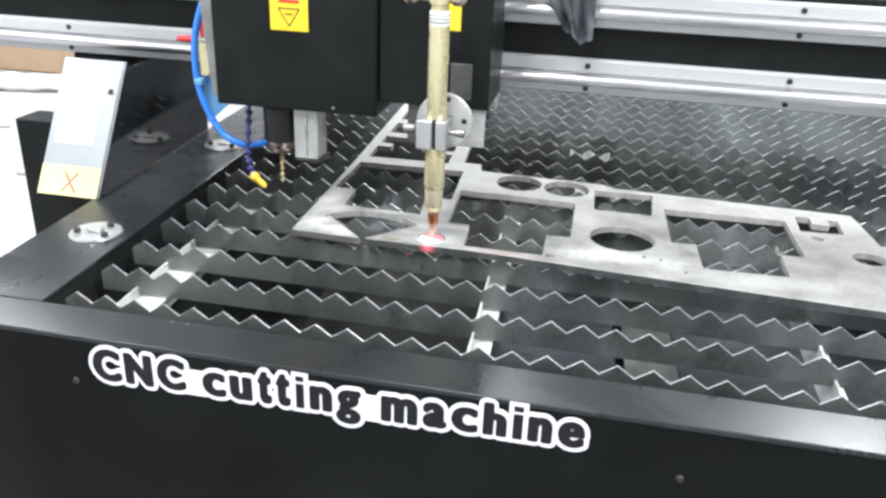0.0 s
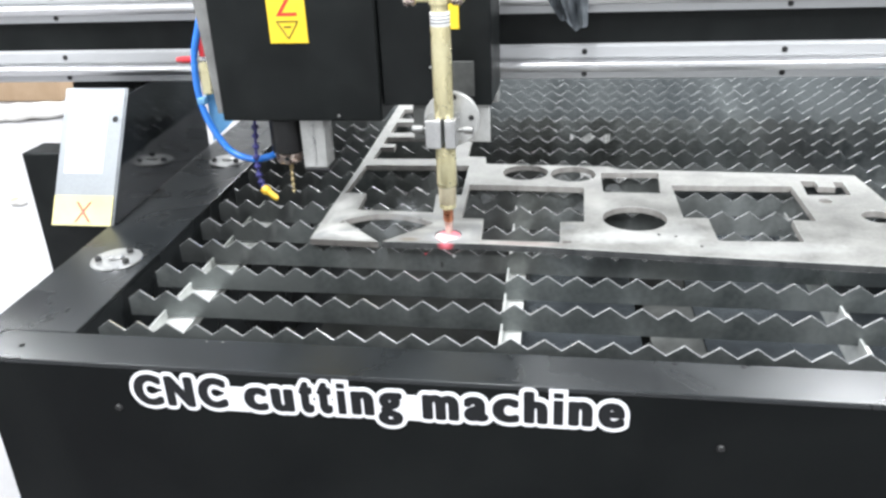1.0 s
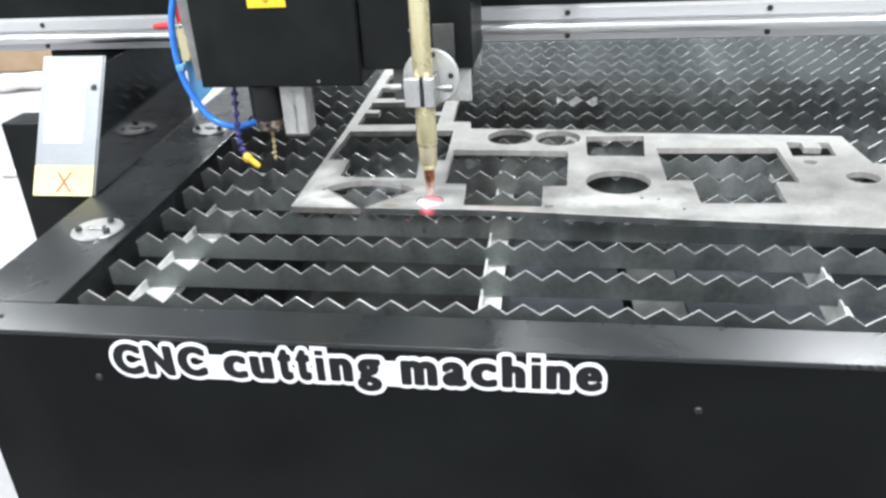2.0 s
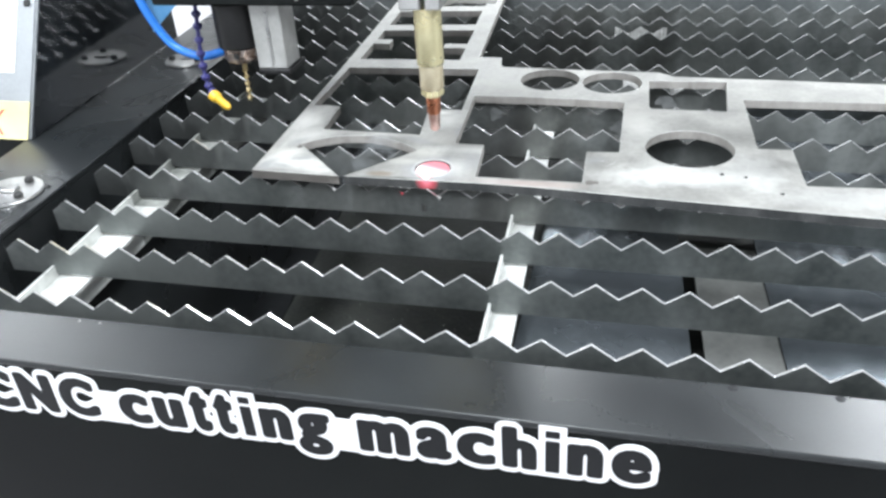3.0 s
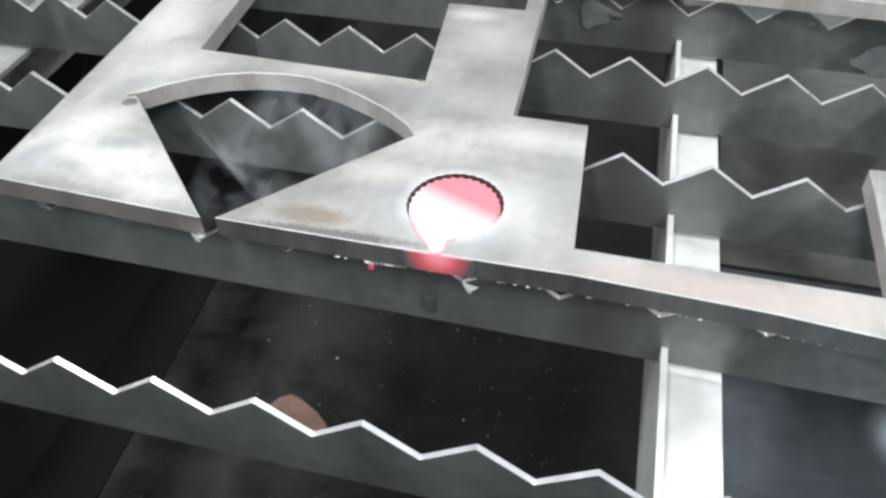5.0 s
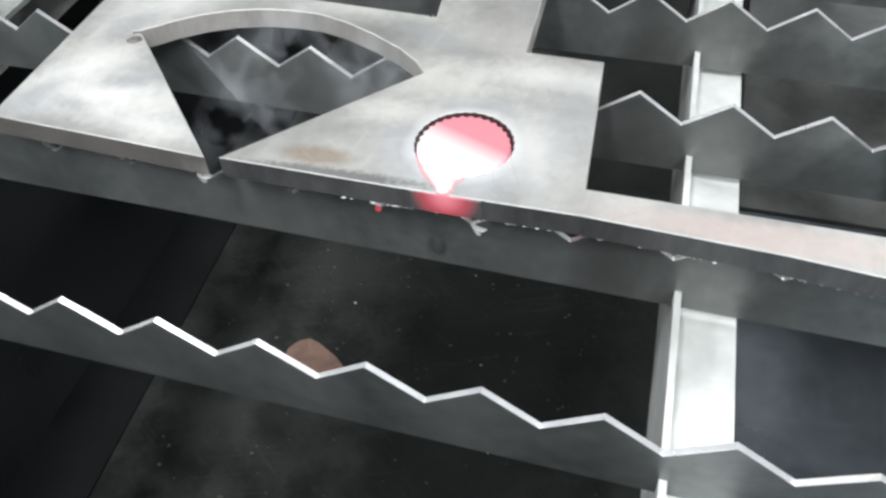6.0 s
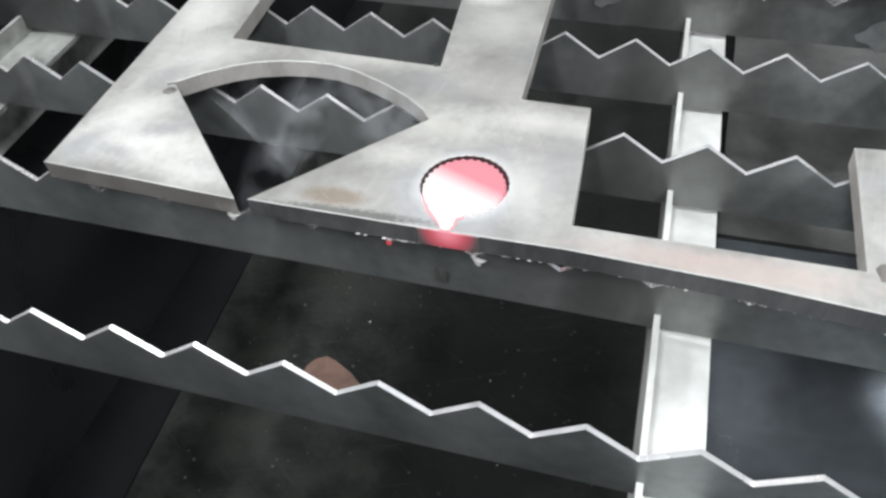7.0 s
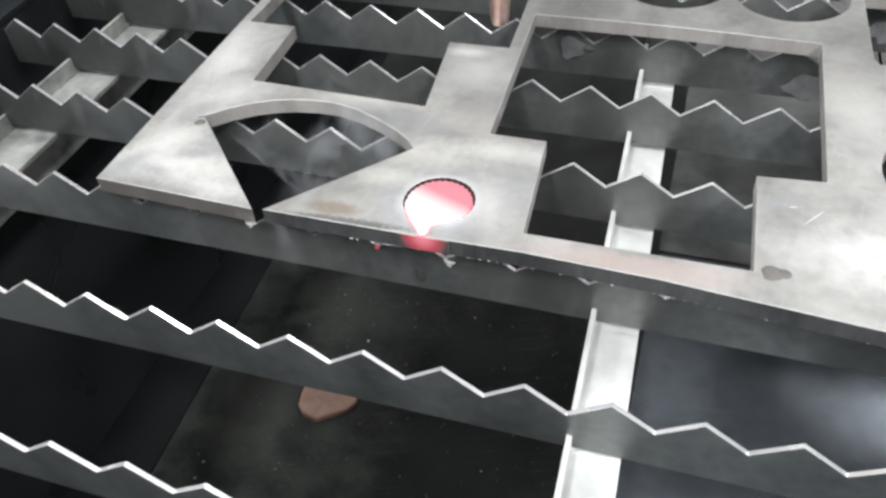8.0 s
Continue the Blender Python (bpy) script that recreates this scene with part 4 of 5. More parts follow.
def leavings():
    """Dross hanging from the lower front edge, beads on the plate, bright sheets between the slats."""
    rnd = random.Random(11)
    front = [(0.10, -0.0085), (0.235, -0.0125), (0.30, -0.018), (0.38, -0.0285), (0.55, -0.049), (0.72, -0.068)]
    verts, faces = [], []

    def lump(x, y, z, r, h):
        n = len(verts)
        for a in range(5):
            verts.append((x + r * rnd.uniform(0.7, 1.5) * math.cos(a * 1.257), y + r * 0.6 * math.sin(a * 1.257), z))
        verts.append((x + r * rnd.uniform(-0.4, 0.4), y, z + h))
        faces.extend((n + a, n + (a + 1) % 5, n + 5) for a in range(5))

    for i in range(170):
        x = 0.150 + 0.56 * rnd.random() ** 1.3
        y = float(np.interp(x, [p[0] for p in front], [p[1] for p in front]))
        lump(x, y + rnd.uniform(-0.0004, 0.0012), -0.0091, rnd.uniform(0.0004, 0.0010), -rnd.uniform(0.0004, 0.0013))
    mesh = bpy.data.meshes.new("edge_dross")
    mesh.from_pydata(verts, [], faces)
    mesh.materials.append(PLAINSTEEL)
    ob = tagged(new("edge_dross", mesh), "bright dross beads under the plate's front edge", "dross", "", "stuff")
    ob.matrix_basis = pose(0, 0, 0.80, 0, 0, 2.4)
    for x, y, r in ((0.4697, 0.0216, 0.0016), (0.4907, 0.0166, 0.0013), (0.5187, -0.0147, 0.0015), (0.3462, -0.0045, 0.0034), (0.352, -0.004, 0.0022), (0.0325, 0.0585, 0.0022), (0.1560, 0.0975, 0.0009), (0.628, 0.040, 0.002)):
        bead = lathe([(r * 1.6, -0.0002), (r, 0.0006), (r * 0.5, 0.0009), (0.0, 0.0004)], (0, 0, 0), "z", 9)
        for v in bead.verts:
            v.co.x *= 1 + 0.5 * noise.noise((v.co.y * 900, x * 50, 2.0))
        b = solo("spatter_bead", bead, KERF if r > 0.002 else HOLEM, (0, 0, 0), "small bead of spatter beside a pierced hole", "spatter", "beads of spatter on the plate")
        b.matrix_basis = pose(0, 0, 0.80, 0, 0, 2.4) @ pose(x, y, 0)
    y = slat_y(10) + 0.020
    foil = bmesh.new()
    rows = []
    for i in range(13):
        x = 0.343 + 0.0062 * i
        u = abs(((x - 0.361) / PITCH) % 1.0 - 0.5) * 2
        rows.append([foil.verts.new((x, y + 0.004 * math.sin(i * 1.3) - d, z)) for d, z in ((0.0, 0.7905 - 0.010 * u), (0.006, 0.766), (0.010, 0.7538))])
    for a, b in zip(rows, rows[1:]):
        for k in range(2):
            foil.faces.new((a[k], b[k], b[k + 1], a[k + 1]))
    bmesh.ops.solidify(foil, geom=foil.faces[:], thickness=0.0012)
    solo("bright_patch_sheet", foil, DROSS, (0.38, y, 0.7538), "bright bent sheet standing between two slats", "scrap")
    # two bent pale sheets stand in for light fallen through the holes
    for x, y, turn, wide in ((0.372, 0.345, 18, 0.020), (0.436, 0.322, 26, 0.034)):
        bent, rows = bmesh.new(), []
        for i in range(7):
            u = i / 6 - 0.5
            rows.append([bent.verts.new((wide * u, 0.003 * math.sin(4 * u) - d, z)) for d, z in ((0.0, 0.785 - 0.008 * abs(u)), (0.010, 0.768), (0.022, 0.7555))])
        for a, b in zip(rows, rows[1:]):
            for k in range(2):
                bent.faces.new((a[k], b[k], b[k + 1], a[k + 1]))
        bmesh.ops.solidify(bent, geom=bent.faces[:], thickness=0.0012)
        bent.transform(pose(x, y, 0, 0, 0, turn))
        solo("bright_patch_sheet", bent, DROSS, (x, y, 0.7538), "bent pale sheet standing in for light through a hole", "scrap", "scraps between the slats")
    for x, z, s in ((0.1985, 0.7775, 1.0), (0.0868, 0.7800, 0.8)):
        y = slat_y(3) - 0.0013
        chip = bmesh.new()
        rim = [(-0.0034, 0.0030), (-0.0006, 0.0016), (0.0034, 0.0006), (0.0010, -0.0006), (0.0006, -0.0032), (-0.0012, -0.0022)]
        low = [chip.verts.new((x + s * u, y + 0.0002, z + s * v)) for u, v in rim]
        high = [chip.verts.new((x + s * u * 0.6, y - 0.0016 * s, z + s * v * 0.6 + 0.0003)) for u, v in rim]
        chip.faces.new(low)
        chip.faces.new(high)
        for i in range(6):
            chip.faces.new((low[i], low[(i + 1) % 6], high[(i + 1) % 6], high[i]))
        bmesh.ops.recalc_face_normals(chip, faces=chip.faces[:])
        solo("dross_crumb", chip, DROSS, (x, y, z), "bright ragged crumb of dross stuck on a slat", "dross", "crumbs on the slats")
    # the two widest stand in for light falling through the holes
    for x, z, r, k, tall in ((0.3700, 0.7625, 0.0140, 6, 0.55), (0.4190, 0.7690, 0.0130, 7, 0.62), (0.2160, 0.7735, 0.0085, 6, 0.95), (0.3300, 0.7800, 0.0035, 6, 0.62), (0.2270, 0.7740, 0.0040, 6, 0.62), (0.1818, 0.7650, 0.0022, 3, 2.4)):
        y, smear, rim = slat_y(k) - 0.0022 + (-0.014 * (x - 0.27) if k > 3 else 0.0), bmesh.new(), []
        mid = smear.verts.new((x, y - 0.0002, z))
        for i in range(14):
            far = r * (1.0 + 0.55 * noise.noise((math.cos(i * 0.449) * 1.7, math.sin(i * 0.449) * 1.7, x * 40)))
            rim.append(smear.verts.new((x + far * math.cos(i * 0.449), y + 0.0008, z + tall * far * math.sin(i * 0.449))))
        for i in range(14):
            smear.faces.new((mid, rim[i], rim[(i + 1) % 14]))
        smear.faces.new(rim)
        bmesh.ops.recalc_face_normals(smear, faces=smear.faces[:])
        solo("dross_or_light_patch", smooth(smear, 60), TRAYGREY if tall > 1 else PALEPATCH if r > 0.008 else STEELDULL, (x, y, z), "black sooty run down a slat below the cut" if tall > 1 else "pale patch of dross and painted light on a slat", "soot" if tall > 1 else "dross", "smears on the slats")
    ember = lathe([(0.0, -0.0007), (0.0012, -0.0003), (0.0013, 0.0003), (0.0, 0.0008)], (0.1599, slat_y(3) - 0.0017, 0.7800), "y", 7)
    solo("ember", ember, glowing("red_ember", (0.75, 0.04, 0.07), 0.8), (0.1599, slat_y(3), 0.78), "tiny red ember of slag stuck on a slat", "ember")


# ---- smoke ----
def smoke_air():
    m = bpy.data.materials.new("thin_smoke")
    m.use_nodes = True
    n, l = m.node_tree.nodes, m.node_tree.links
    n.remove(n["Principled BSDF"])
    clear, grey, mix = n.new("ShaderNodeBsdfTransparent"), n.new("ShaderNodeBsdfDiffuse"), n.new("ShaderNodeMixShader")
    grey.inputs["Color"].default_value = (0.72, 0.76, 0.80, 1)
    uv, sep, puff, co = n.new("ShaderNodeUVMap"), n.new("ShaderNodeSeparateXYZ"), n.new("ShaderNodeTexNoise"), n.new("ShaderNodeTexCoord")
    l.new(uv.outputs["UV"], sep.inputs["Vector"])
    puff.inputs["Scale"].default_value, puff.inputs["Detail"].default_value = 55.0, 4.0
    l.new(co.outputs["Object"], puff.inputs["Vector"])

    def sum_of(kind, p, q):
        node = n.new("ShaderNodeMath")
        node.operation = kind
        for k, v in enumerate((p, q)):
            if isinstance(v, float):
                node.inputs[k].default_value = v
            else:
                l.new(v, node.inputs[k])
        return node.outputs["Value"]

    bell = None
    for axis in ("X", "Y"):
        u = sep.outputs[axis]
        hump = sum_of("MULTIPLY", sum_of("MULTIPLY", u, sum_of("SUBTRACT", 1.0, u)), 4.0)
        bell = hump if bell is None else sum_of("MULTIPLY", bell, hump)
    bell = sum_of("MULTIPLY", bell, bell)
    rag = n.new("ShaderNodeMapRange")
    rag.inputs["From Min"].default_value, rag.inputs["From Max"].default_value = 0.40, 0.70
    l.new(puff.outputs["Fac"], rag.inputs["Value"])
    l.new(sum_of("MULTIPLY", sum_of("MULTIPLY", bell, rag.outputs["Result"]), 0.23), mix.inputs["Fac"])
    l.new(clear.outputs["BSDF"], mix.inputs[1])
    l.new(grey.outputs["BSDF"], mix.inputs[2])
    l.new(mix.outputs["Shader"], n["Material Output"].inputs["Surface"])
    return m


SMOKE = smoke_air()


def smoke_wisp(x, y, z, wide, high, seed):
    """A thin curling veil of smoke, its edges fading away."""
    bm = bmesh.new()
    layer = bm.loops.layers.uv.new("UVMap")
    nu, nv, grid = 12, 24, []
    for j in range(nv + 1):
        row = []
        for i in range(nu + 1):
            u, v = i / nu - 0.5, j / nv
            sway = 0.35 * wide * math.sin(4.5 * v + seed)
            turn = 1.2 * math.sin(3.0 * v + seed * 2.0) + 0.8 * u
            row.append(bm.verts.new((x + sway + wide * u * math.cos(turn), y + wide * u * math.sin(turn) + 0.02 * math.sin(3 * v + seed), z + high * v)))
        grid.append(row)
    for j in range(nv):
        for i in range(nu):
            f = bm.faces.new((grid[j][i], grid[j][i + 1], grid[j + 1][i + 1], grid[j + 1][i]))
            for loop, (a, c) in zip(f.loops, ((i, j), (i + 1, j), (i + 1, j + 1), (i, j + 1))):
                loop[layer].uv = (a / nu, c / nv)
            f.smooth = True
    return solo("smoke_wisp", bm, SMOKE, (x, y, z), "thin pale wisp of smoke rising from the cut", "smoke", "smoke over the plate")


# ---- gantry, drill head and torch, which travel together ----
def rail(parent, z, name):
    """A supported round rail: extruded base with two flanges, a ground shaft and bolts."""
    r = part(name, block(-0.95, 2.0, 0.262, 0.270, z - 0.027, z + 0.024, 0.001), ALU, parent, "bright aluminium rail base")
    part("flange", block(-0.95, 2.0, 0.2575, 0.262, z + 0.0045, z + 0.022, 0.001), ALU, r)
    part("flange", block(-0.95, 2.0, 0.2575, 0.262, z - 0.026, z - 0.014, 0.001), ALU, r)
    part("shaft", lathe([(0.0085, 0), (0.0085, 2.95)], (-0.95, 0.2525, z - 0.006), "x", 24), CHROME, r, "polished round steel shaft")
    for i in range(-4, 6):
        x = 0.365 + 0.281 * i
        for dz in (0.014, -0.019):
            part("bolt", lathe([(0.0042, -0.001), (0.0042, 0.001), (0.0025, 0.0012), (0, 0.0008)], (x, 0.2572, z + dz), "y", 12), HOLEM, r)
    return r


def gantry():
    g = thing("gantry", (0.4, 0.3, 0.778), "black gantry beam with two bright linear rails across the cutting bed", "gantry")
    part("beam", block(-0.95, 2.0, 0.270, 0.40, 0.955, 1.116, 0.004), BLACK, g)
    rail(g, 0.985, "lower_rail")
    rail(g, 1.081, "upper_rail")
    def leaning(bm, dx=0.09, dy=0.47, edge=10.0):
        """Leans back what lies before the given depth."""
        for v in bm.verts:
            if v.co.y < edge:
                d = v.co.z - 0.781
                v.co.x += dx * d
                v.co.y += dy * d
        return bm

    part("leg_plate", leaning(prism([(-0.335, 0.070), (-0.332, 0.070), (-0.356, 0.47), (-0.359, 0.47)], 0.7825, 0.956, 0.0004), 0.0, 0.50, 0.1), GLOSS, g, "glossy black side plate of the gantry")
    part("leg_cap", block(-0.487, -0.3595, 0.2715, 0.40, 0.86, 0.9545, 0.003), BLACK, g)
    part("leg_body", block(-0.415, -0.3595, 0.20, 0.271, 0.50, 0.945, 0.004), BLACK, g)
    part("outer_skirt", block(-0.515, -0.385, 0.1405, 0.1995, 0.50, 0.872, 0.003), BLACK, g)
    # bent bright cover with a sheet of paper and a lettered sticker
    cover = part("motor_cover", leaning(block(-0.437, -0.338, 0.066, 0.069, 0.782, 0.972, 0.001)), FOLDED, g, "bright bent sheet-metal cover")
    part("side_fold", leaning(block(-0.3365, -0.3345, 0.0660, 0.0695, 0.782, 0.972, 0.0005)), FOLDED, cover)
    part("paper", leaning(block(-0.425, -0.362, 0.0650, 0.0658, 0.855, 0.945, 0)), PAPER, cover, "white paper sheet")
    stick = part("axis_sticker", leaning(block(-0.4365, -0.3385, 0.0650, 0.0658, 0.7822, 0.8235, 0)), PALESTICK, cover, "yellow sticker with a red letter, toned pale by painted glare")
    x_bm = writing("X")
    fitted(x_bm, extent(x_bm), -0.400, -0.372, 0.787, 0.815, 0.0647)
    for v in x_bm.verts:
        v.co.y = 0.0646 if v.co.y < 0.0647 else 0.0652
    part("letter", leaning(x_bm), PALERED, stick, "red letter X")
    part("cover_screw", leaning(lathe([(0.004, 0), (0.004, 0.002), (0, 0.0025)], (-0.349, 0.0655, 0.93), "y", 12)), HOLEM, cover)
    return g


def drill_head():
    h = thing("drill_head", (-0.03, 0.17, 0.81), "black boxed drilling head with chuck, drill bit and coolant hose", "drill head")
    part("cover", block(-0.1455, 0.090, 0.100, 0.225, 0.9365, 1.30, 0.003), BLACK, h, "black sheet-metal cover")
    part("back_plate", block(-0.172, 0.240, 0.226, 0.248, 0.93, 1.30, 0.003), STEEL, h, "grey metal carriage plate")
    fin = block(-0.1565, -0.1465, 0.110, 0.114, 0.945, 1.30, 0.0008)
    for v in fin.verts:
        if v.co.x < -0.150:
            v.co.x -= 0.075 * (v.co.z - 0.945)
    part("edge_plate", fin, STEELDULL, h, "grey side edge of the carriage")
    part("side_plate", prism([(-0.160, 0.150), (-0.1465, 0.150), (-0.1465, 0.2255), (-0.172, 0.2255)], 0.925, 1.30, 0.002), STEEL, h)
    part("torch_cover", prism([(0.0915, 0.107), (0.2425, 0.107), (0.2425, 0.225), (0.0915, 0.225)], 0.9575, 1.30, 0.002), BLACK, h, "black sheet-metal cover behind the torch")
    part("window", block(0.190, 0.219, 0.1055, 0.1075, 0.970, 1.018, 0.001), TRAYGREY, h)
    for x0, x1, low, full in ((-0.0585, -0.0050, 1.0460, True), (0.176, 0.2010, 1.0600, False)):
        y = 0.0992 if full else 0.1062
        st = part("axis_sticker", block(x0, x1, y - 0.0004, y + 0.0006, low, low + 0.115, 0), STICKER, h, "yellow sticker with a red letter and a warning triangle")
        if full:
            zb = writing("Z")
            fitted(zb, extent(zb), x0 + 0.012, x1 - 0.012, low + 0.036, low + 0.070, y)
            for v in zb.verts:
                v.co.y = y - 0.0007 if v.co.y < y else y
            part("letter", zb, REDINK, st, "red letter Z")
            cx, zt, zl = (x0 + x1) / 2, low + 0.029, low + 0.006
            tri = [(cx - 0.0150, zt), (cx + 0.0150, zt), (cx, zl)]
            for a, b in zip(tri, tri[1:] + tri[:1]):
                part("triangle_line", tube([Vector((a[0], y - 0.0006, a[1])), Vector((b[0], y - 0.0006, b[1]))], 0.0008, 6), DARKINK, st)
            part("mark", block(cx - 0.005, cx + 0.005, y - 0.0009, y, low + 0.0205, low + 0.0225, 0), DARKINK, st)
    part("screw", lathe([(0.0022, 0), (0.0022, 0.001), (0, 0.0014)], (0.028, 0.099, 0.945), "y", 10), STEELDULL, h)
    part("screw", lathe([(0.002, 0), (0.002, 0.001), (0, 0.002)], (0.160, 0.1065, 1.01), "y", 8), STEEL, h)
    dx, dy = -0.0635, 0.131
    ch = part("chuck", lathe([(0.0, 0.94), (0.0225, 0.94), (0.0225, 0.935), (0.0243, 0.934), (0.0243, 0.886), (0.0225, 0.8835), (0.0, 0.8835)], (dx, dy, 0), "z", 36), CHUCK, h, "black drill chuck")
    part("nose", lathe([(0.0, 0.8834), (0.0205, 0.8834), (0.0205, 0.872), (0.0175, 0.8675), (0.010, 0.864), (0.0, 0.864)], (dx, dy, 0), "z", 32), NICKEL, ch, "tarnished bright chuck nose")
    part("key_hole", lathe([(0.0035, 0), (0.0035, 0.0012), (0, 0.0012)], (dx + 0.003, dy - 0.0195, 0.877), "y", 12), HOLEM, ch)
    bit = bmesh.new()
    rows, n = [], 44
    for i in range(n + 1):
        z, a = 0.8639 - 0.049 * i / n, i * 0.42
        r = 0.0034 if i < n - 4 else 0.0034 * (n - i) / 4 + 0.0002
        if i < 8:
            a = 0
        rows.append([bit.verts.new((dx + r * s * math.cos(a + k), dy + r * s * math.sin(a + k), z)) for k, s in ((0, 1), (0.9, 0.8 if i < 8 else 0.45), (math.pi, 1), (math.pi + 0.9, 0.8 if i < 8 else 0.45))])
    for a, b in zip(rows, rows[1:]):
        for k in range(4):
            bit.faces.new((a[k], a[(k + 1) % 4], b[(k + 1) % 4], b[k]))
    bit.faces.new(rows[0])
    bit.faces.new(rows[-1])
    bmesh.ops.recalc_face_normals(bit, faces=bit.faces[:])
    part("drill_bit", bit, TINBIT, h, "gold-coloured twist drill")
    gb = part("guide_block", block(-0.036, -0.0005, 0.112, 0.150, 0.8635, 0.9362, 0.0015), PLAINSTEEL, h, "grey aluminium slide block")
    part("rib", block(-0.018, -0.015, 0.1105, 0.1122, 0.868, 0.936, 0.0005), STEEL, gb)
    part("cable_sleeve", block(-0.0345, 0.003, 0.108, 0.155, 0.858, 0.8636, 0.001), CHUCK, gb)
    # jointed coolant hose with a yellow nozzle
    line = glide([(-0.112, 0.135, 0.9365), (-0.1145, 0.133, 0.905), (-0.117, 0.131, 0.868), (-0.114, 0.127, 0.838), (-0.104, 0.122, 0.823)], 7)
    hose = part("coolant_hose", tube(line, 0.0024, 8), PURPLE, h, "violet jointed coolant hose")
    for p, q in zip(line[1::3], line[2::3]):
        d = (q - p).normalized()
        m = Vector((0, 0, 1)).rotation_difference(d).to_matrix().to_4x4()
        part("joint", lathe([(0.0030, -0.0035), (0.0052, -0.0015), (0.0055, 0.001), (0.0036, 0.004)], p, "z", 14, m), PURPLE, hose)
    way = Vector((0.022, -0.006, -0.0145)).normalized()
    m = Vector((0, 0, 1)).rotation_difference(way).to_matrix().to_4x4()
    part("nozzle", lathe([(0.0, -0.006), (0.0068, -0.006), (0.0072, 0.002), (0.0050, 0.005), (0.0046, 0.018), (0.0030, 0.022), (0.0, 0.022)], Vector((-0.104, 0.122, 0.823)), "z", 18, m), YELLOW, hose, "yellow plastic nozzle")
    # air tube and fittings at the side
    air = glide([(-0.170, 0.18, 1.16), (-0.190, 0.172, 1.075), (-0.2085, 0.168, 1.01), (-0.205, 0.165, 0.935), (-0.174, 0.160, 0.878), (-0.137, 0.155, 0.862), (-0.104, 0.148, 0.868), (-0.082, 0.138, 0.879)], 8)
    part("air_tube", tube(air, 0.0052, 12), BLUE, h, "bright blue plastic air tube")
    part("fitting", lathe([(0.005, 0), (0.005, 0.014), (0.003, 0.016), (0, 0.016)], (-0.088, 0.139, 0.8775), "x", 14), STEEL, h)
    part("red_cap", lathe([(0.0, 0), (0.0035, 0.001), (0.0052, 0.012), (0.0052, 0.030), (0, 0.030)], (-0.238, 0.17, 1.011), "x", 16), RED, h, "red rubber cap")
    part("red_plug", lathe([(0.006, 0), (0.006, 0.030), (0.004, 0.034), (0, 0.034)], (-0.1965, 0.176, 1.014), "z", 16), RED, h)
    part("valve_body", block(-0.204, -0.188, 0.168, 0.184, 0.958, 1.008, 0.002), BRASS, h, "small brass valve body")
    part("pipe", lathe([(0.005, 0), (0.005, 0.036)], (-0.207, 0.172, 1.0105), "x", 14), STEEL, h)
    part("tie", block(-0.212, -0.198, 0.160, 0.173, 0.944, 0.956, 0.003), LIGHTBLUE, h, "light blue cable tie")
    film = prism([(-0.2045, 0.180), (-0.168, 0.183), (-0.168, 0.184), (-0.2045, 0.181)], 0.882, 0.958)
    for v in film.verts:
        if v.co.z < 0.90 and v.co.x > -0.19:
            v.co.z += 0.032
    part("film", film, LIGHTBLUE, h, "loose light blue plastic film")
    return h


TX, TY = 0.1898, 0.024


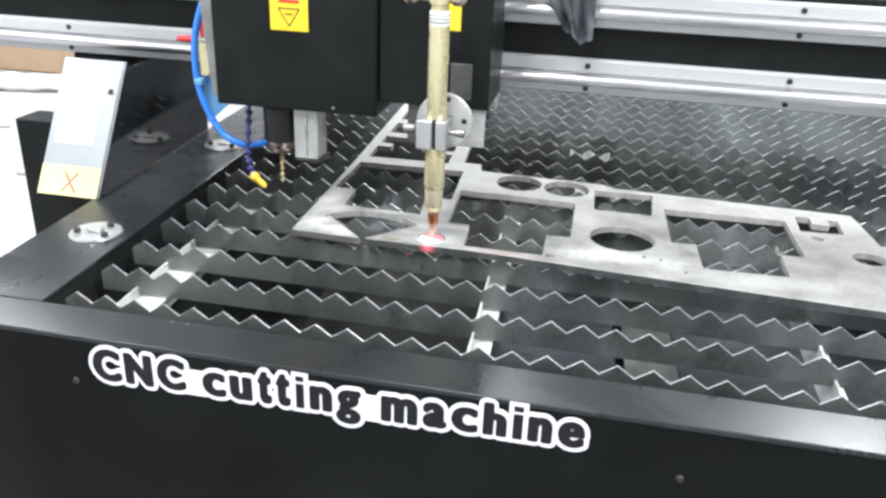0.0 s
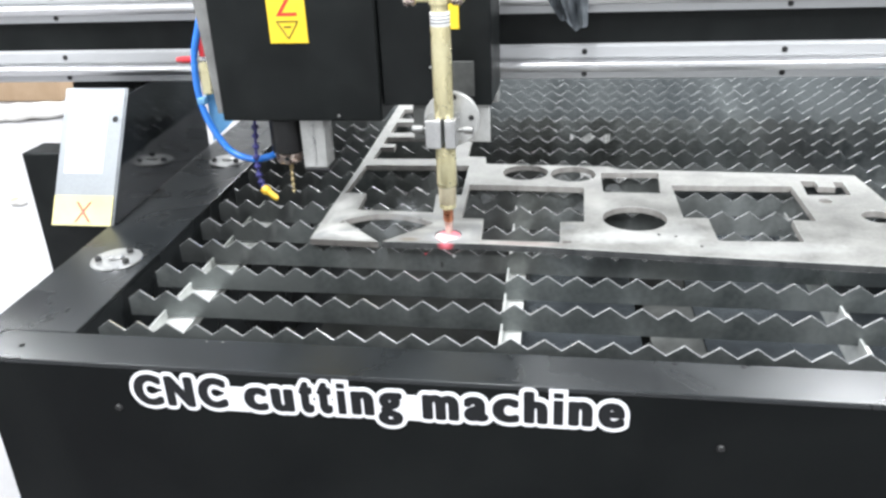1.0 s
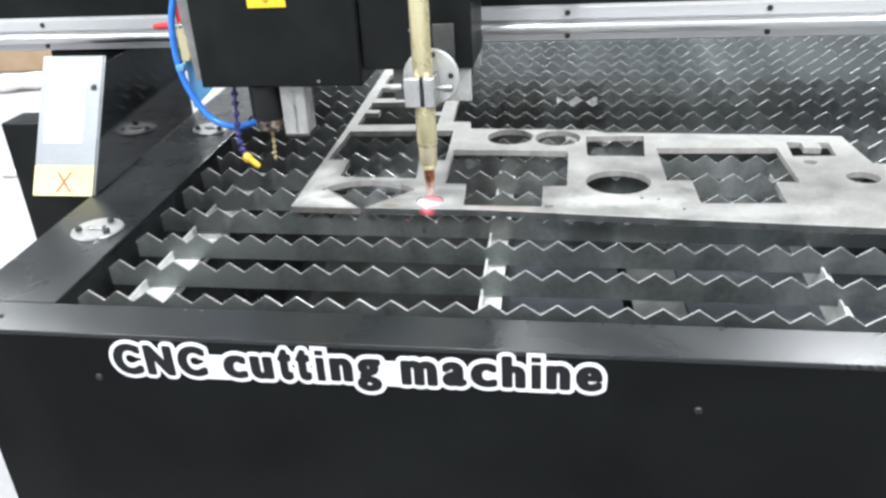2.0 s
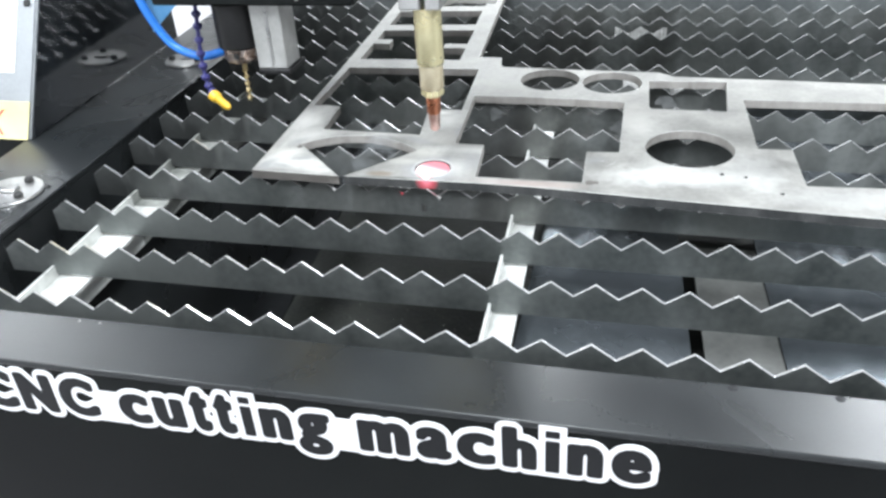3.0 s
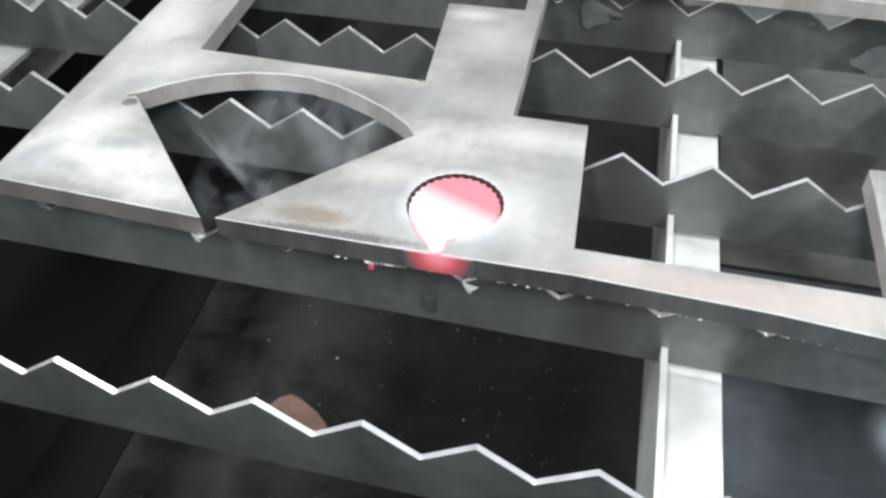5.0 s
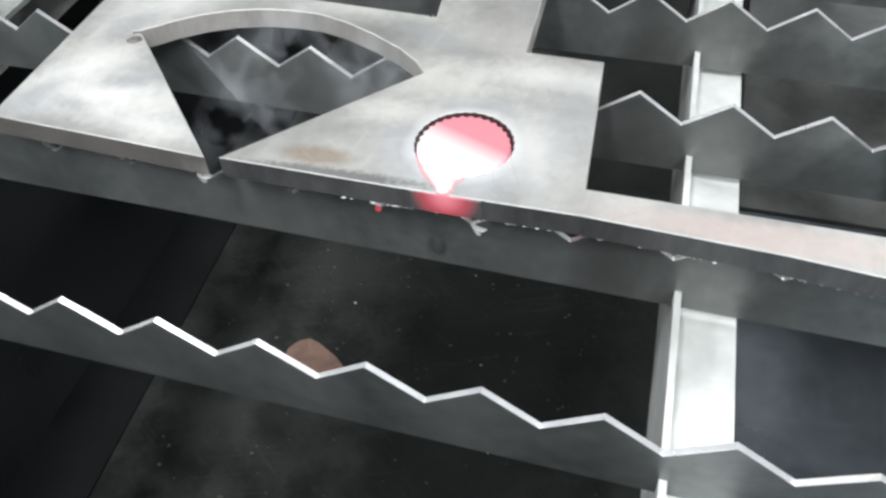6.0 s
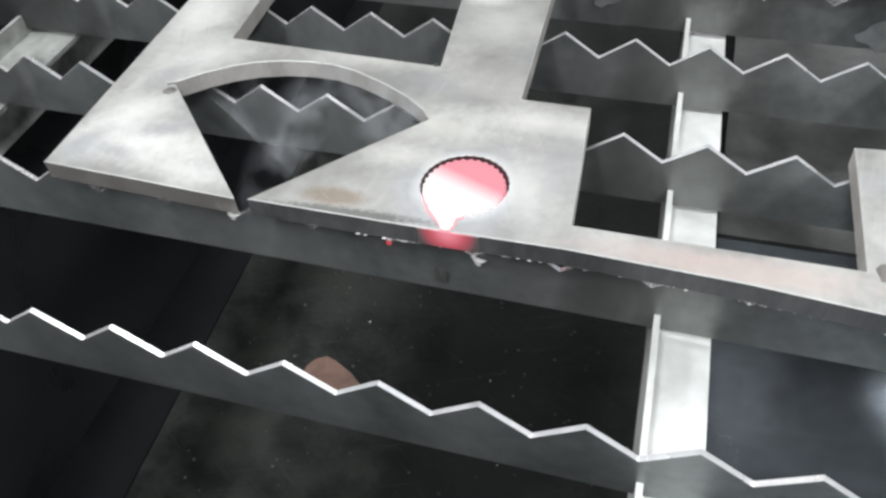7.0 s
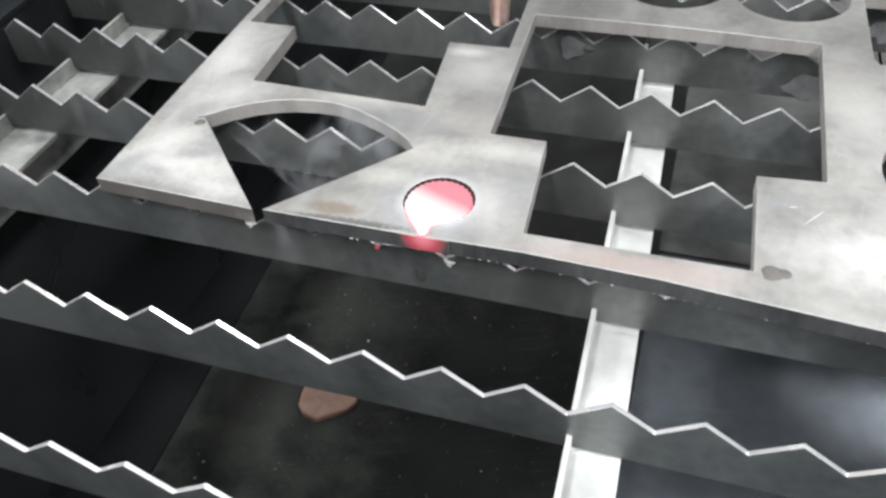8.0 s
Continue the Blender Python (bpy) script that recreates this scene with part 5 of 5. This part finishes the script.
def torch():
    t = thing("cutting_torch", (TX, TY, 0.811), "slim brass flame-cutting torch with a glowing copper tip", "torch")
    part("barrel", lathe([(0.0120, 0.9645), (0.0125, 0.966), (0.0125, 1.078)], (TX, TY, 0), "z", 32), BRASS, t, "brass torch barrel")
    part("lower_sleeve", lathe([(0.0, 0.8715), (0.0126, 0.8715), (0.0131, 0.873), (0.0131, 0.9264), (0.0, 0.9264)], (TX, TY, 0), "z", 32), BRASS, t)
    part("head_sleeve", lathe([(0.0, 0.8465), (0.0108, 0.8465), (0.0116, 0.8490), (0.0117, 0.8712), (0.0, 0.8712)], (TX, TY, 0), "z", 32), SLEEVE, t, "heat-tinted lower sleeve")
    part("union_nut", lathe([(0.0, 0.8388), (0.0092, 0.8388), (0.0110, 0.8402), (0.0110, 0.8452), (0.0102, 0.8464), (0.0, 0.8464)], (TX, TY, 0), "z", 6, pose(0, 0, 0, 0, 0, 12)), BRASS, t, "hexagonal brass nut")
    tip = part("tip", lathe([(0.0, 0.8210), (0.0062, 0.8210), (0.0068, 0.8230), (0.0071, 0.8388), (0.0, 0.8388)], (TX, TY, 0), "z", 24), COPPER, t, "copper cutting tip")
    part("tip_end", lathe([(0.0, 0.8050), (0.0010, 0.8035), (0.0042, 0.8035), (0.0050, 0.8050), (0.0061, 0.8209), (0.0, 0.8209)], (TX, TY, 0), "z", 24), PINKTIP, tip, "heat-bleached end of the tip")
    part("label_band", lathe([(0.0120, 1.078), (0.0123, 1.0785), (0.0123, 1.0945), (0.0120, 1.095)], (TX, TY, 0), "z", 32), PAPER, t, "white printed band")
    for z in (1.082, 1.086, 1.090):
        part("print_line", lathe([(0.01245, z), (0.01245, z + 0.0012)], (TX, TY, 0), "z", 32), CHUCK, t)
    part("valve_block", lathe([(0.0105, 1.095), (0.0105, 1.103), (0.013, 1.104), (0.013, 1.124), (0.010, 1.126), (0.0095, 1.19), (0.0, 1.19)], (TX, TY, 0), "z", 28), BRASS, t)
    for s, knob in ((-1, True), (1, True)):
        sp = part("valve_spindle", lathe([(0.004, 0), (0.004, 0.020)], (TX + s * 0.021 - 0.010, TY, 1.110), "x", 12), BRASS, t)
        bm = lathe([(0.0, 0), (0.006, 0), (0.0085, 0.003), (0.0085, 0.012), (0.006, 0.015), (0.0, 0.015)], (TX + (-0.044 if s < 0 else 0.014), TY, 1.110), "x", 10)
        part("valve_knob", bm, NICKEL, sp, "small round valve knob")
    # clamp
    part("clamp_half", block(TX - 0.0225, TX - 0.0022, TY - 0.017, TY + 0.020, 0.9265, 0.9642, 0.0015), STEEL, t, "split steel clamp block")
    part("clamp_half", block(TX + 0.0022, TX + 0.0165, TY - 0.017, TY + 0.020, 0.9265, 0.9642, 0.0015), STEEL, t)
    for z in (0.945,):
        part("thumb_screw", lathe([(0.0, 0), (0.0055, 0), (0.006, 0.004), (0.006, 0.014), (0.0035, 0.016), (0.0035, 0.020)], (TX - 0.042, TY, z + 0.003), "x", 14), STEELDULL, t)
        part("thumb_screw", lathe([(0.0032, 0), (0.0032, 0.008), (0.0052, 0.009), (0.0052, 0.020), (0.0, 0.021)], (TX + 0.0166, TY, z + 0.002), "x", 14), STEELDULL, t)
    pl = part("pivot_disc", lathe([(0.0, 0), (0.035, 0), (0.036, 0.001), (0.036, 0.007), (0.035, 0.008), (0, 0.008)], (TX + 0.006, TY + 0.0285, 0.9555), "y", 48), PLAINSTEEL, t, "round machined tilt disc")
    for dx, dz in ((0.026, 0.002), (-0.026, 0.004), (0.004, 0.029)):
        part("hole", lathe([(0.0036, 0), (0.0036, 0.001), (0, 0.001)], (TX + 0.006 + dx, TY + 0.0205, 0.9555 + dz), "y", 14), HOLEM, pl)
    part("spacer", lathe([(0.012, 0), (0.012, 0.024)], (TX + 0.006, TY + 0.052, 0.9555), "y", 24), STEEL, t)
    part("slide_dark_part", block(0.1310, 0.1690, 0.1125, 0.1175, 0.9060, 0.960, 0.001), TRAYGREY, t, "darker left part of the slide plate")
    part("slide_plate", block(0.1695, 0.2385, 0.1120, 0.1180, 0.9040, 0.960, 0.001), PLAINSTEEL, t, "grey steel slide plate")
    part("slide_arm", block(0.170, 0.212, 0.076, 0.1118, 0.935, 0.9568, 0.001), STEELDULL, t)
    return t


def draped_cloth():
    """A work cloth hung over the beam, in folds."""
    bm = bmesh.new()
    nx, nz, grid = 22, 14, []
    for i in range(nz + 1):
        row = []
        for j in range(nx + 1):
            u, v = j / nx, i / nz
            x = 0.290 + 0.078 * u + 0.034 * v ** 1.4 * (1 - u)
            z = 1.128 - (0.095 - 0.026 * (1 - u) ** 2 - 0.010 * u ** 8 + 0.004 * math.sin(u * 13)) * v
            y = 0.232 - 0.010 * math.sin(u * 13 + 2.4 * v) - 0.004 * math.sin(u * 27 - 3 * v) - 0.006 * v - 0.008 * noise.noise((u * 5, v * 4, 7.0))
            y += 0.09 * max(0.0, 0.16 - v) / 0.16
            row.append(bm.verts.new((x, y, z)))
        grid.append(row)
    for a, b in zip(grid, grid[1:]):
        for j in range(nx):
            bm.faces.new((a[j], b[j], b[j + 1], a[j + 1]))
    bmesh.ops.solidify(bm, geom=bm.faces[:], thickness=0.0025)
    bmesh.ops.recalc_face_normals(bm, faces=bm.faces[:])
    return solo("work_cloth", smooth(bm, 80), CLOTH, (0.33, 0.23, 1.05), "crumpled grey work cloth hanging over the gantry rail", "cloth")


def clutter():
    """What stands on the floor beyond the machine."""
    b = thing("cardboard_box", (-3.7, 4.2, 0), "closed brown cardboard box on the workshop floor", "box")
    part("carton", block(-4.6, -3.03, 3.87, 4.7, 0.0, 0.62, 0.01), CARD, b)
    part("tape", block(-4.6, -3.03, 4.25, 4.32, 0.6205, 0.622, 0), PAPER, b)
    for x, y, s in ((-2.09, 2.06, 0.032), (-2.68, 2.68, 0.035)):
        c = thing("carton_scrap", (x, y, 0), "small pale carton scrap on the floor", "scrap", "scraps on the floor")
        part("scrap_body", block(x - s, x + s, y - s * 0.6, y + s * 0.6, 0, s * 0.8, 0.008), WRAP, c)
        part("flap", block(x - s, x + s * 0.2, y - s * 0.58, y + s * 0.58, s * 0.8, s * 0.84, 0, None), CARD, c)
    # a loosely wrapped pale bundle on the floor
    line = glide([(-3.35, 3.30, 0.062), (-3.15, 3.40, 0.062), (-2.95, 3.46, 0.062), (-2.70, 3.56, 0.062)], 8)
    roll = tube(line, [0.058 + 0.006 * math.sin(i * 1.1) for i in range(len(line))], 18)
    for v in roll.verts:
        v.co.z = max(0.0, v.co.z * 0.8 + 0.03 * noise.noise(v.co * 4))
        v.co.y += 0.08 * noise.noise(v.co * 2.5 + Vector((3, 1, 0)))
    bundle = thing("wrapped_bundle", (-3.0, 3.45, 0), "pale loosely wrapped bundle lying on the workshop floor", "bundle")
    part("wrapping", roll, WRAP, bundle)


hall()
cutting_table()
trays()
for k in range(24):
    slat(k)
for x, wide, bright_to, skew in ((-0.1460, 0.0375, -0.005, 0.0240), (0.2785, 0.0238, 0.265, 0.0330), (0.670, 0.013, 1.64, 0.006), (1.06, 0.03, 1.64, 0.006)):
    angle_bar(x, wide, bright_to, skew)
offcut()
cut_plate()
leavings()
WISPS = [smoke_wisp(0.128, 0.044, 0.735, 0.050, 0.130, 0.4), smoke_wisp(0.095, 0.050, 0.730, 0.040, 0.110, 2.1), smoke_wisp(0.122, 0.028, 0.745, 0.045, 0.120, 3.7)]
GANTRY, HEAD, TORCH, RAG = gantry(), drill_head(), torch(), draped_cloth()
clutter()


# ---- what moves ----
RETREAT = [(0.0, 0.0), (1.7, 0.0), (2.4, 0.0), (2.8, 0.004), (3.0, 0.0145), (3.5, 0.041), (4.0, 0.062), (4.5, 0.096), (5.0, 0.112), (5.4, 0.1165), (8.0, 0.1165)]
LIFT = [(0.0, 0.0), (1.7, 0.0), (2.1, 0.012), (2.5, 0.031), (2.8, 0.033), (8.0, 0.033)]


def motions():
    lifts = np.array(LIFT)
    for k, ob in enumerate(WISPS):
        x, y, z = ORIG[ob]
        walk(ob, [(t, pose(x + 0.006 * math.sin(1.1 * t + 2 * k), y + 0.004 * math.sin(0.8 * t + k), z + 0.008 * math.sin(0.9 * t + 1.5 * k), 0, 0, 20 * math.sin(0.7 * t + k))) for t in (0.0, 1.0, 2.0, 3.0, 4.0, 5.0, 6.0, 7.0, 8.0)])
    for ob in (GANTRY, HEAD, RAG, TORCH):
        x, y, z = ORIG[ob]
        times = sorted({t for t, _ in RETREAT} | ({t for t, _ in LIFT} if ob is TORCH else set()))
        back = np.array(RETREAT)
        walk(ob, [(t, pose(x, y + float(np.interp(t, back[:, 0], back[:, 1])), z + (float(np.interp(t, lifts[:, 0], lifts[:, 1])) if ob is TORCH else 0.0))) for t in times])


motions()
